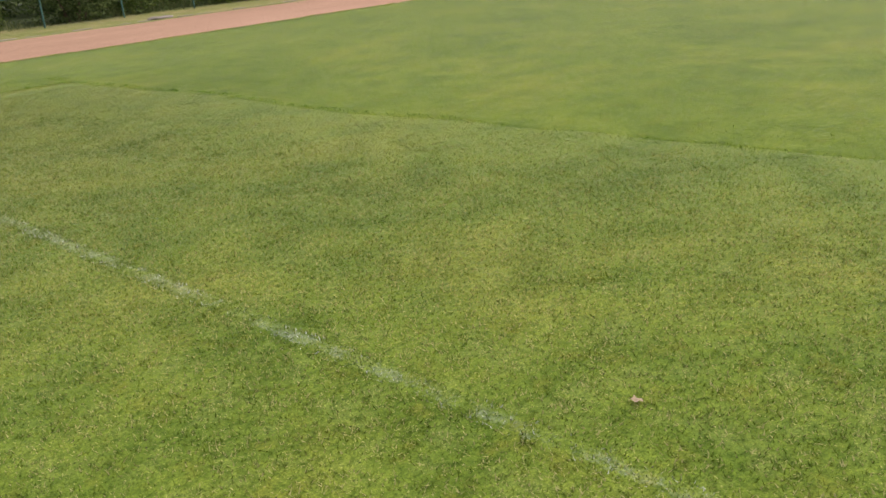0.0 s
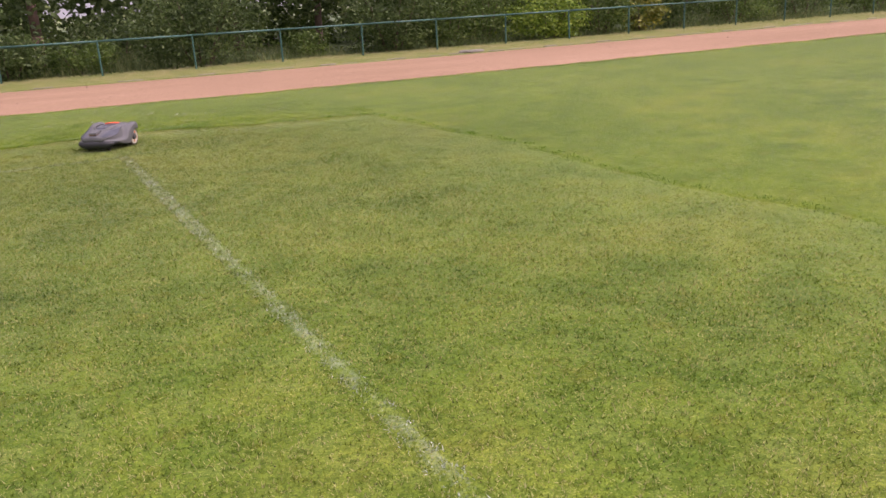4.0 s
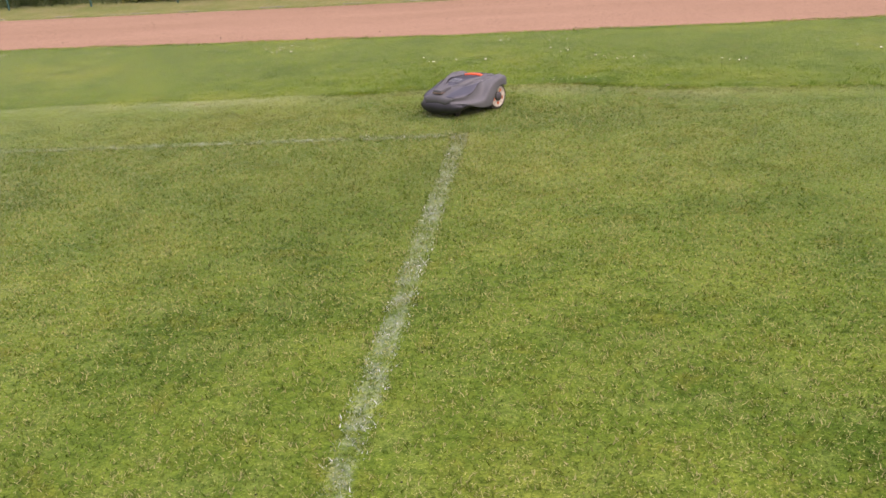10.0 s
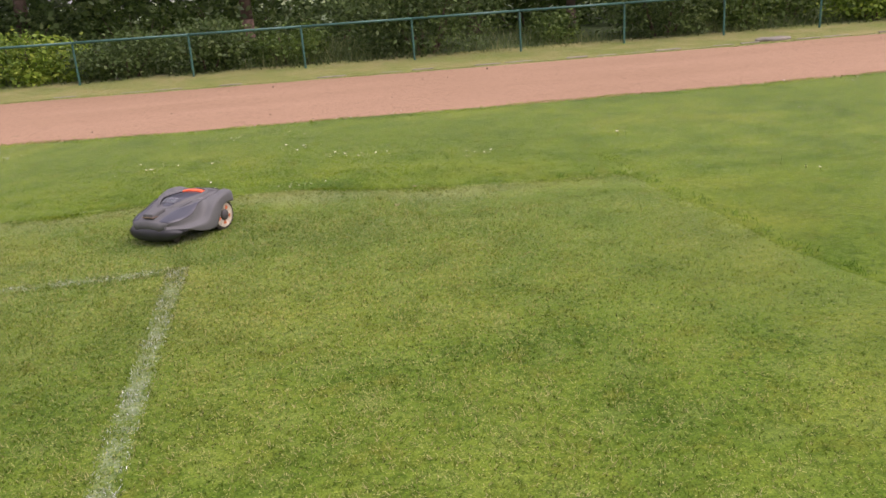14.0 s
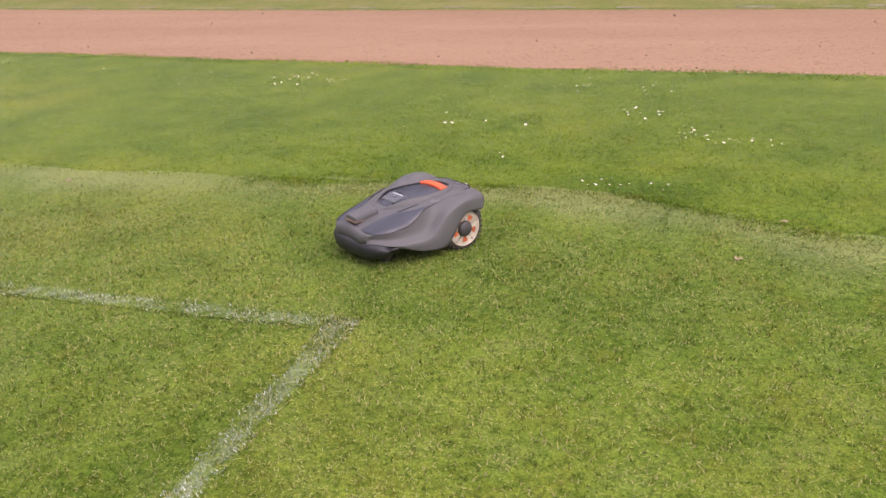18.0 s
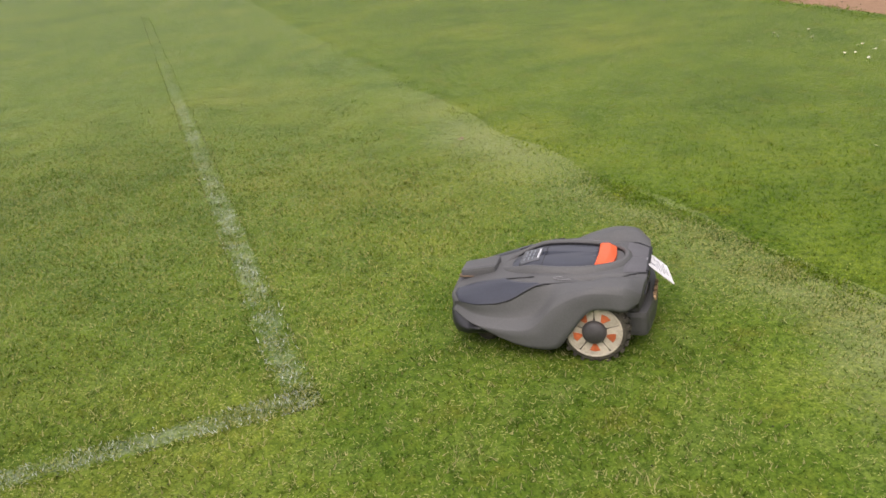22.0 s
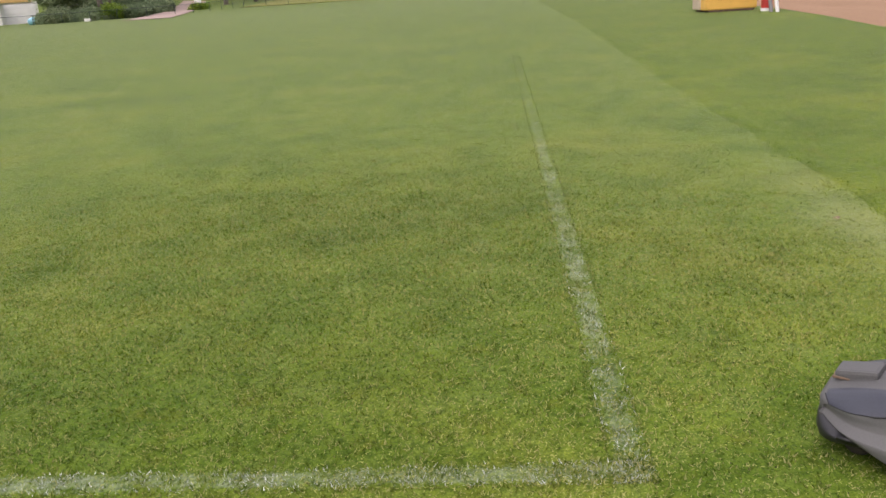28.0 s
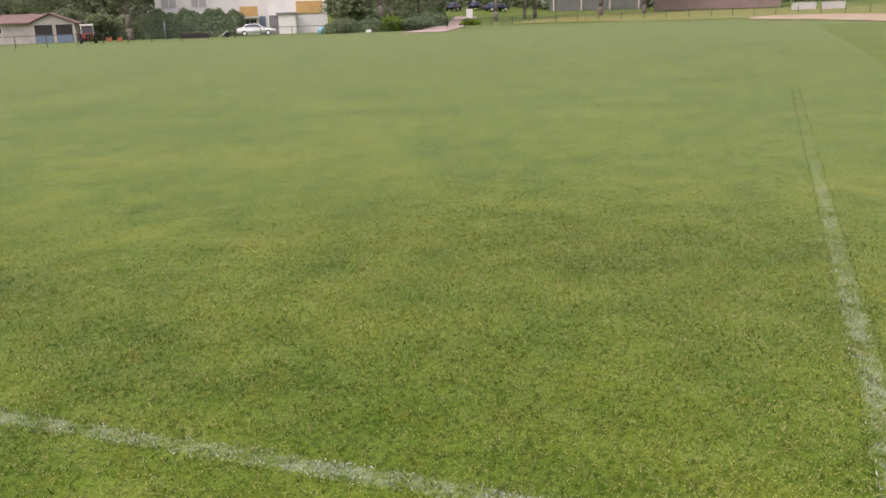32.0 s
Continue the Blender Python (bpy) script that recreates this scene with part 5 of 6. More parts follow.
for k, (x, off, rx, h, cnt, mt) in enumerate((
        (-7.3, 1.2, 1.5, 2.3, 2300, 1), (-12.2, 1.3, 1.7, 2.4, 2200, 0), (-15.3, 1.4, 1.7, 2.2, 1900, 1), (-18.5, 1.5, 1.9, 2.6, 1700, 0), (-22.5, 1.6, 2.2, 2.6, 1500, 0),
        (-2.6, 0.95, 1.1, 0.95, 1500, 0), (-0.9, 1.0, 1.0, 1.05, 1500, 0), (0.9, 1.3, 0.9, 0.9, 1000, 1), (4.0, 1.2, 1.75, 2.35, 3600, 0), (7.2, 1.5, 0.7, 0.7, 700, 1),
        (9.6, 1.1, 1.6, 2.3, 3200, 0), (11.6, 1.4, 1.1, 1.8, 1700, 1), (12.9, 1.5, 1.0, 1.9, 1300, 1), (17.2, 1.1, 1.2, 1.7, 1500, 1), (20.8, 1.5, 1.3, 2.1, 1500, 0),
        (23.5, 1.4, 1.6, 1.4, 1300, 1), (27.0, 1.4, 1.9, 1.9, 1300, 0), (31.0, 1.5, 2.2, 1.9, 1300, 1), (36.0, 1.6, 2.6, 2.2, 1200, 0), (42.0, 1.6, 3.0, 2.4, 1200, 1), (49.0, 1.8, 3.4, 2.6, 1100, 0))):
    shrub(x, behind(x, off), rx, 0.75 + 0.1 * h, h, int(cnt * 2.6), 0.060, M_LEAF_MID if mt else M_LEAF_DARK, M_BUSH if mt else D_BUSH, 20 + k)
for k in range(24):  # undergrowth that closes the view between the bushes
    x = -22 + 2.7 * k
    shrub(x, behind(x, 5.2 + 0.8 * math.sin(k * 1.9)), 1.9, 1.0, 1.7 + 0.4 * math.sin(k * 2.7), 2300, 0.085, M_LEAF_MID if k % 3 else M_LEAF_DARK, "loose green undergrowth beneath the woodland trees", 300 + k)
T_LAB = "tall dark broadleaf tree behind the running track"
for k, (x, off, tr, fork, h, rx, cnt) in enumerate((
        (-24, 5.5, 0.2, 2.2, 9, 3.3, 2400), (-17.5, 5.0, 0.18, 2.2, 8, 3.0, 2600), (-11.6, 4.6, 0.17, 2.0, 8, 2.8, 3200), (-5.6, 4.6, 0.2, 2.3, 8.5, 2.9, 3400), (0.05, 3.6, 0.17, 2.4, 8.5, 2.3, 3400),
        (6.0, 5.0, 0.2, 2.0, 8.5, 2.4, 3400), (8.2, 3.6, 0.14, 1.8, 6.0, 1.9, 2600), (12.5, 5.0, 0.19, 2.0, 9, 3.0, 3400), (17.8, 4.5, 0.18, 2.0, 8.5, 2.8, 3000), (23.0, 5.0, 0.2, 2.2, 8.5, 3.0, 2800),
        (29.0, 5.5, 0.2, 2.2, 9, 3.4, 2600), (36.5, 6.0, 0.2, 2.2, 9, 3.8, 2400), (45.5, 6.5, 0.2, 2.2, 9.5, 4.4, 2400), (56.0, 7.0, 0.2, 2.2, 10, 5.0, 2200))):
    tree(x, behind(x, off), tr, fork, h, rx, int(cnt * 2.3), 0.11, M_LEAF_DARK, T_LAB, 60 + k, M_BARK_RED if k in (4, 2, 9) else M_BARK, low=0.14)
# deep woods behind them
GAP_X = 3.7
r = np.random.default_rng(99)
n = 1300
cl = np.column_stack([r.uniform(-45, 75, n), np.zeros(n), r.uniform(0.3, 8.8, n)])
cl[:, 1] = np.interp(cl[:, 0], *zip(*FENCE)) + r.uniform(8.5, 12.0, n)
cl = cl[~((np.abs(cl[:, 0] - GAP_X) < 1.5) & (cl[:, 2] > 2.2))]  # a gap in the trees lets the sky through
bulk("woods", leaves(170000, cl, np.array([0.9, 0.7, 0.7]), 0.22, r), 4, M_LEAF_DARK, "dark dense woodland foliage behind the track", "woodland")
# tall weeds and wild grass at the foot of the bushes
M_WEED = leaf_material("wild_grass", (0.085, 0.125, 0.045), (0.17, 0.225, 0.085), (0.25, 0.26, 0.12), 0.45)
for count, near, far_, low, high, wide, seed in ((12000, 0.25, 2.2, 0.12, 0.42, 0.010, 1), (42000, 0.7, 5.0, 0.20, 0.72, 0.012, 2)):
    r = np.random.default_rng(seed)
    wx = r.uniform(-24, 46, count)
    wy = np.interp(wx, *zip(*FENCE)) + r.uniform(near, far_, count)
    wh = r.uniform(low, high, count) * (0.65 + 0.35 * np.sin(wx * 0.9) * np.sin(wx * 0.37 + 1.0))
    wa = r.uniform(0, 2 * np.pi, count)
    base = np.column_stack([wx, wy, np.full(count, 0.03)])
    off = np.column_stack([np.cos(wa), np.sin(wa), np.zeros(count)]) * wide
    tip = base + np.column_stack([r.normal(0, 0.42, count) * wh, r.normal(0, 0.42, count) * wh, wh])
    bulk("tall_grass", np.stack([base - off, base + off, tip], 1), 3, M_WEED, "tall wild grass along the barrier" if seed == 1 else "tall grey-green wild grass between the bushes", "grass")

# ---- far end of the field: barrier, house, sheds, cars, trees ----


def facing(x, y, z, turn=0.0):
    """A pose whose +x runs along the far front and whose -y looks towards the field."""
    e, away = Vector((-0.487, 0.873, 0)), Vector((-0.873, -0.487, 0))
    m = Matrix(((e.x, away.x, 0, x), (e.y, away.y, 0, y), (0, 0, 1, z), (0, 0, 0, 1)))
    return m @ Matrix.Rotation(radians(turn), 4, "Z")


# the bend of the track at the far end
pairs = (((-62.0, 10.9), (-66.0, 17.6)), ((-72.0, 9.6), (-82.0, 17.6)), ((-82.0, 7.6), (-97.0, 16.0)), ((-89.5, 5.6), (-108.0, 12.0)), ((-95.0, 3.0), (-114.0, 7.0)), ((-98.5, 0.4), (-115.5, 1.5)), ((-103.0, -3.0), (-112.0, -3.0)))
vs, fs = [], []
for (a, b) in pairs:
    for k in range(5):
        s = k / 4
        x, y = a[0] + (b[0] - a[0]) * s, a[1] + (b[1] - a[1]) * s
        vs.append((x, y, ground_z(x, y) + 0.06))
for i in range(len(pairs) - 1):
    for k in range(4):
        fs.append((i * 5 + k, (i + 1) * 5 + k, (i + 1) * 5 + k + 1, i * 5 + k + 1))
M_BEND = plain("faded_cinder", (0.33, 0.26, 0.17), 0.95, 0.0, 0.2, 0.4, 0.0, 8.0)
tagged(obj_from("road_bend", vs, fs, M_BEND), "faded red cinder bend of the running track", "running track", "", "structure")

far_fence = thing("fence", Matrix.Identity(4), "thin dark steel barrier round the far end of the field", "fence")
M_FAR = plain("dark_steel", (0.035, 0.055, 0.050), 0.55, 0.0, 0.2)
line = [(-58, -66), (-64.5, -61.3), (-72, -58.8), (-81.5, -52.0), (-87, -47.5), (-92.5, -41), (-98, -36.6), (-105, -34.8), (-112, -32.6), (-116.5, -22), (-120.0, -8), (-117.5, 5), (-115.5, 13), (-114, 22)]
bm = bmesh.new()
tube(bm, (0, 0, -0.1), (0, 0, 1.05), 0.035, 0.035, 6)
p0 = part("post", bm, M_FAR, far_fence)
stations = []
for (ax, ay), (bx, by) in zip(line, line[1:]):
    n = max(1, round(math.hypot(bx - ax, by - ay) / 2.9))
    stations += [(ax + (bx - ax) * k / n, ay + (by - ay) * k / n) for k in range(n)]
for k, (x, y) in enumerate(stations):
    o = p0 if k == 0 else new("post", p0.data)
    o.parent = far_fence
    o.location = (x, y, ground_z(x, y))
for (ax, ay), (bx, by) in zip(stations, stations[1:]):
    if ay > -30:
        continue
    bm = bmesh.new()
    tube(bm, (ax, ay, ground_z(ax, ay) + 1.03), (bx, by, ground_z(bx, by) + 1.03), 0.025, 0.025, 6)
    part("rail", bm, M_FAR, far_fence)

M_WALL = plain("white_stucco", (0.84, 0.84, 0.82), 0.9, 0.0, 0.06, 0.6, 0.0, 14.0)
M_OCHRE = plain("ochre_panel", (0.62, 0.40, 0.16), 0.7, 0.0, 0.08, 1.5)
M_PANE = plain("dark_window", (0.10, 0.115, 0.13), 0.15, 0.0, 0.2, 2.0)
M_CURTAIN = plain("curtained_pane", (0.48, 0.48, 0.47), 0.4, 0.0, 0.1, 2.0)
M_BLUE = plain("blue_grey_door", (0.16, 0.23, 0.32), 0.5, 0.0, 0.1, 2.0)
M_GREY = plain("grey_metal", (0.22, 0.22, 0.23), 0.5, 0.0, 0.15, 2.0)
M_DOORW = plain("white_door", (0.80, 0.80, 0.82), 0.5, 0.0, 0.04, 2.0)
M_ROOF = plain("brown_tiles", (0.21, 0.14, 0.125), 0.9, 0.0, 0.25, 1.2, 0.3, 9.0)
M_PLASTER = plain("stained_plaster", (0.48, 0.45, 0.43), 0.95, 0.0, 0.2, 0.5, 0.2, 5.0)
M_SHADE = plain("dark_boards_and_shade", (0.035, 0.033, 0.034), 0.9)

house = thing("apartment_house", facing(-99.0, -56.5, 0.05), "white plastered apartment house with ochre balcony panels", "house")


def block(name, parent, mat, x0, x1, y0, y1, z0, z1, bevel=0.02, label=""):
    bm = bmesh.new()
    box(bm, x0, x1, y0, y1, z0, z1, bevel)
    return part(name, bm, mat, parent, label)


wall = block("wall", house, M_WALL, -18.3, -4.4, 3.0, 14.0, -0.3, 9.0)
block("wall", house, M_WALL, -4.35, 3.2, 1.2, 14.0, -0.3, 9.0)
block("roof", house, M_GREY, -18.6, 3.5, 0.9, 14.3, 9.0, 9.3)
balcony = block("balcony", house, M_WALL, -7.8, -5.55, 1.6, 2.98, 2.10, 2.28)
block("parapet", balcony, M_OCHRE, -7.8, -5.55, 1.55, 1.65, 2.30, 3.55, 0.01, "ochre balcony parapet")
window = block("window", house, M_DOORW, -7.7, -5.75, 2.94, 2.99, 0.75, 2.05)
block("pane", window, M_PANE, -7.6, -6.78, 2.90, 2.93, 0.85, 1.95, 0.0)
block("pane", window, M_PANE, -6.68, -5.85, 2.90, 2.93, 0.85, 1.95, 0.0)
for x in (-16.6, -12.9):
    window = block("window", house, M_DOORW, x - 1.0, x + 1.0, 2.94, 2.99, 3.6, 5.4)
    block("pane", window, M_CURTAIN, x - 0.9, x - 0.05, 2.90, 2.93, 3.7, 5.3, 0.0)
    block("pane", window, M_CURTAIN, x + 0.05, x + 0.9, 2.90, 2.93, 3.7, 5.3, 0.0)
block("door", house, M_BLUE, -5.45, -4.70, 2.92, 2.99, 0.0, 2.3, 0.01, "blue-grey entrance door")
block("side_gate", house, M_GREY, -4.2, -3.05, 1.12, 1.19, 0.0, 2.35, 0.01, "dark grey door")
porch = block("porch", house, M_WALL, -3.0, -0.85, -0.4, 1.19, -0.2, 2.45)
block("porch_roof", porch, M_GREY, -3.25, -0.7, -0.65, 1.19, 2.46, 2.66, 0.01, "dark flat porch roof")
block("fascia", house, M_OCHRE, -0.7, 2.6, 0.95, 1.18, 2.50, 4.0, 0.01, "ochre fascia above the garage")
garage = block("garage_door", house, M_DOORW, -0.5, 2.9, 1.08, 1.18, 0.0, 2.3, 0.01, "white garage door")
for k in range(4):
    block("panel", garage, M_DOORW, -0.45, 2.85, 1.05, 1.075, 0.06 + 0.56 * k, 0.56 + 0.56 * k, 0.01)

barn = thing("barn", facing(-80.5, -82.4, 0.0, 0), "plastered barn with brown tiled roof and open dark bays", "barn")
bm = bmesh.new()
outline = [(0.0, 0.0), (4.9, 0.0), (4.9, 2.2), (2.3, 3.25), (0.0, 2.35)]
a = [bm.verts.new((x, 0.0, z)) for x, z in outline]
b = [bm.verts.new((x, 7.0, z)) for x, z in outline]
bm.faces.new(a)
bm.faces.new(b[::-1])
for i in range(5):
    bm.faces.new((a[i], b[i], b[(i + 1) % 5], a[(i + 1) % 5]))
part("gable_wall", bm, M_PLASTER, barn)
block("side_wall", barn, M_PLASTER, -9.0, -0.02, 0.6, 6.5, 0.0, 2.4)
# dark plates on the wall stand for the shade inside the open bays
for x0, x1 in ((0.35, 2.35), (2.75, 4.6)):
    bay = block("bay", barn, M_SHADE, x0, x1, -0.03, 0.0, 0.05, 2.1, 0.0, "dark plate painting the shade inside an open bay")
    block("half_door", bay, M_BLUE, x0 + 0.05, x1 - 0.05, -0.08, -0.035, 0.05, 0.95, 0.01, "faded blue-grey half door")
for sgn, (x0, z0, x1, z1) in ((1, (2.3, 3.35, 5.3, 2.1)), (-1, (2.3, 3.35, -0.35, 2.25))):
    bm = bmesh.new()
    q = [bm.verts.new(v) for v in ((x0, -0.3, z0), (x1, -0.3, z1), (x1, 7.3, z1), (x0, 7.3, z0), (x0, -0.3, z0 + 0.15), (x1, -0.3, z1 + 0.15), (x1, 7.3, z1 + 0.15), (x0, 7.3, z0 + 0.15))]
    for f in ((0, 1, 2, 3), (4, 7, 6, 5), (0, 4, 5, 1), (1, 5, 6, 2), (2, 6, 7, 3), (3, 7, 4, 0)):
        bm.faces.new([q[i] for i in f])
    part("roof", bm, M_ROOF, barn)
bm = bmesh.new()
q = [bm.verts.new(v) for v in ((-9.3, 0.2, 2.3), (-0.3, 0.2, 2.3), (1.2, 3.6, 3.3), (-9.3, 3.6, 3.3), (-9.3, 0.2, 2.45), (-0.3, 0.2, 2.45), (1.2, 3.6, 3.45), (-9.3, 3.6, 3.45))]
for f in ((0, 1, 2, 3), (4, 7, 6, 5), (0, 4, 5, 1), (1, 5, 6, 2), (2, 6, 7, 3), (3, 7, 4, 0)):
    bm.faces.new([q[i] for i in f])
part("roof", bm, M_ROOF, barn)
wind = block("window", barn, M_DOORW, -4.6, -3.4, 0.54, 0.59, 1.2, 2.0, 0.0)
block("pane", wind, M_PANE, -4.5, -4.05, 0.50, 0.53, 1.3, 1.9, 0.0)
block("pane", wind, M_PANE, -3.95, -3.5, 0.50, 0.53, 1.3, 1.9, 0.0)

M_RED = plain("red_paint", (0.42, 0.035, 0.03), 0.4, 0.0, 0.15, 3.0)
M_RUBBER = plain("rubber", (0.02, 0.02, 0.02), 0.85)
M_SILVER = plain("silver_paint", (0.78, 0.79, 0.82), 0.35, 0.0, 0.05, 1.5)


def round_wheel(bm, x, y, r, w):
    m = Matrix.Translation((x, y, r)) @ Matrix.Rotation(radians(90), 4, "X")
    lathe(bm, [(0.001, -w / 2), (r * 0.9, -w / 2), (r, -w / 4), (r, w / 4), (r * 0.9, w / 2), (0.001, w / 2)], 20, m)


tractor = thing("tractor", facing(-74.6, -69.0, 0.0, 14) @ Matrix.Diagonal((0.9, 0.9, 0.84, 1)), "small red tractor with a white cab roof, parked", "tractor")
block("bonnet", tractor, M_RED, -0.42, 0.42, -1.5, -0.2, 0.60, 1.25, 0.08)
block("grille", tractor, M_SHADE, -0.34, 0.34, -1.53, -1.505, 0.68, 1.15, 0.0)
block("body", tractor, M_RED, -0.55, 0.55, -0.18, 1.2, 0.55, 1.05, 0.06)
block("cab_roof", tractor, M_DOORW, -0.75, 0.75, -0.3, 1.3, 2.15, 2.36, 0.06, "white cab roof")
block("windscreen", tractor, M_PANE, -0.62, 0.62, -0.20, -0.17, 1.1, 2.12, 0.0)
for sx in (-1, 1):
    for sy in (-0.14, 1.2):
        bm = bmesh.new()
        tube(bm, (sx * 0.66, sy, 0.9), (sx * 0.66, sy, 2.18), 0.04, 0.04, 6)
        part("cab_post", bm, M_DOORW, tractor)
    block("mudguard", tractor, M_RED, sx * 0.85 - 0.2, sx * 0.85 + 0.2, 0.2, 1.4, 1.16, 1.24, 0.03)
    for yy, rr_, w_ in ((-1.05, 0.36, 0.24), (0.8, 0.56, 0.34)):
        bm = bmesh.new()
        m = Matrix.Translation((sx * 0.82, yy, rr_)) @ Matrix.Rotation(radians(90), 4, "Y")
        lathe(bm, [(0.001, -w_ / 2), (rr_ * 0.9, -w_ / 2), (rr_, -w_ / 4), (rr_, w_ / 4), (rr_ * 0.9, w_ / 2), (0.001, w_ / 2)], 20, m)
        part("wheel", bm, M_RUBBER, tractor)


def car(m, paint, label):
    """A saloon along +x: body, glasshouse, wheels, lamps."""
    ob = thing("car", m, label, "car")
    prof = [(-2.3, 0.30), (-2.34, 0.70), (-2.2, 0.98), (-1.55, 1.02), (1.05, 0.98), (2.05, 0.80), (2.3, 0.62), (2.34, 0.32)]
    bm = bmesh.new()
    L = [bm.verts.new((x, -0.88, z)) for x, z in prof]
    R = [bm.verts.new((x, 0.88, z)) for x, z in prof]
    bm.faces.new(L)
    bm.faces.new(R[::-1])
    for i in range(len(prof)):
        j = (i + 1) % len(prof)
        bm.faces.new((L[i], R[i], R[j], L[j]))
    bmesh.ops.bevel(bm, geom=bm.edges[:], offset=0.07, segments=2, affect="EDGES")
    part("body", bm, paint, ob, smooth=True)
    prof = [(-1.75, 0.98), (-1.05, 1.40), (0.05, 1.44), (0.95, 0.98)]
    bm = bmesh.new()
    L = [bm.verts.new((x, -0.74 + 0.14 * (z > 1.2), z)) for x, z in prof]
    R = [bm.verts.new((x, 0.74 - 0.14 * (z > 1.2), z)) for x, z in prof]
    bm.faces.new(L)
    bm.faces.new(R[::-1])
    for i in range(4):
        j = (i + 1) % 4
        bm.faces.new((L[i], R[i], R[j], L[j]))
    bmesh.ops.bevel(bm, geom=bm.edges[:], offset=0.05, segments=2, affect="EDGES")
    part("roof", bm, paint, ob, smooth=True)
    for sy in (-1, 1):
        bm = bmesh.new()
        q = [bm.verts.new((x, sy * y, z)) for x, y, z in ((-1.5, 0.745, 1.02), (0.75, 0.745, 1.02), (0.05, 0.625, 1.36), (-1.0, 0.625, 1.34))]
        bm.faces.new(q)
        part("side_window", bm, M_PANE, ob)
        for x in (-1.4, 1.38):
            bm = bmesh.new()
            round_wheel(bm, x, sy * 0.82, 0.32, 0.2)
            w = part("wheel", bm, M_RUBBER, ob)
            bm = bmesh.new()
            m2 = Matrix.Translation((x, sy * 0.925, 0.32)) @ Matrix.Rotation(radians(90), 4, "X")
            lathe(bm, [(0.001, 0.006), (0.20, 0.006), (0.21, -0.006), (0.001, -0.006)], 18, m2)
            part("rim", bm, M_SILVER, w)
        block("headlamp", ob, M_DOORW, 2.15, 2.33, sy * 0.65 - 0.14, sy * 0.65 + 0.14, 0.60, 0.72, 0.02)
        block("tail_lamp", ob, M_RED, -2.36, -2.2, sy * 0.65 - 0.14, sy * 0.65 + 0.14, 0.72, 0.88, 0.02)
    return ob


car(facing(-92.6, -59.4, 0.05, 2), M_SILVER, "silver saloon car parked before the white house")
M_NAVY = plain("navy_paint", (0.03, 0.045, 0.09), 0.3, 0.2, 0.1)
for x, y, t in ((-143, -51.5, 65), (-147, -49.0, 70), (-146, -45.0, 20)):
    car(facing(x, y, ground_z(x, y), t), M_NAVY, "dark blue car parked under trees by the drive")

# low things along the far edge
M_FADED = plain("faded_orange", (0.42, 0.15, 0.075), 0.7, 0.0, 0.15, 3.0)
for x, y, lab in ((-82.0, -72.6, "faded orange plastic crate on the grass"), (-83.0, -71.9, "faded orange plastic crate on the grass")):
    c = thing("crate", facing(x, y, 0.0, 10) @ Matrix.Diagonal((0.62, 0.7, 0.8, 1)), lab, "crate", "orange crates")
    block("floor", c, M_FADED, -0.5, 0.5, -0.35, 0.35, 0.0, 0.06)
    for x0, x1, y0, y1 in ((-0.5, -0.44, -0.35, 0.35), (0.44, 0.5, -0.35, 0.35), (-0.43, 0.43, -0.35, -0.29), (-0.43, 0.43, 0.29, 0.35)):
        block("side", c, M_FADED, x0, x1, y0, y1, 0.07, 0.55, 0.01)
trough = thing("planter", facing(-88.0, -65.0, 0.03, 0), "long low dark wooden planter before the hedge", "planter")
block("box", trough, M_SHADE, -1.6, 1.6, -0.3, 0.3, 0.0, 0.5, 0.03)
block("soil", trough, M_BARK, -1.5, 1.5, -0.22, 0.22, 0.502, 0.53, 0.0)
ramp_ob = thing("trailer", facing(-88.4, -60.9, 0.03, 0), "small trailer with its pale tailboard tipped down", "trailer")
bm = bmesh.new()
box(bm, -0.7, 0.5, -0.4, 0.4, 0.45, 0.55, 0.02, Matrix.Rotation(radians(-32), 4, "Y"))
part("board", bm, M_DOORW, ramp_ob)
for sy in (-0.45, 0.45):
    bm = bmesh.new()
    round_wheel(bm, 0.1, sy, 0.28, 0.12)
    part("wheel", bm, M_RUBBER, ramp_ob)
pole = thing("marker_post", facing(-84.5, -66.6, 0.0), "faded blue post standing before the hedge", "post")
bm = bmesh.new()
tube(bm, (0, 0, -0.1), (0, 0, 2.0), 0.07, 0.06, 10)
part("post", bm, M_BLUE, pole, smooth=True)
bm = bmesh.new()
tube(bm, (0, 0, 2.0), (0, 0, 2.06), 0.08, 0.05, 10)
part("cap", bm, M_BLUE, pole)
tarp = thing("tarpaulin", facing(-92.6, -50.4, 0.05) @ Matrix.Diagonal((0.62, 0.7, 0.62, 1)), "bright blue tarpaulin bundle under the garden tree", "tarpaulin")
bm = bmesh.new()
bmesh.ops.create_icosphere(bm, subdivisions=3, radius=1.0)
for v in bm.verts:
    v.co *= 1.0 + 0.16 * noise.noise(v.co * 1.7)
    v.co = Vector((v.co.x * 0.95, v.co.y * 0.5, max(0.0, v.co.z * 0.75 + 0.55)))
part("sheet", bm, plain("blue_tarpaulin", (0.22, 0.48, 0.62), 0.5, 0.0, 0.1, 3.0), tarp, smooth=True)
stone = thing("stone_block", facing(-92.2, -44.2, 0.04, 8), "pale squared stone block at the edge of the lawn", "stone")
block("block", stone, M_WALL, -0.32, 0.32, -0.22, 0.22, 0.0, 0.32, 0.05)
signb = thing("notice_board", facing(-119.5, -41.0, ground_z(-119.5, -41.0)), "white notice box on a post by the drive", "sign")
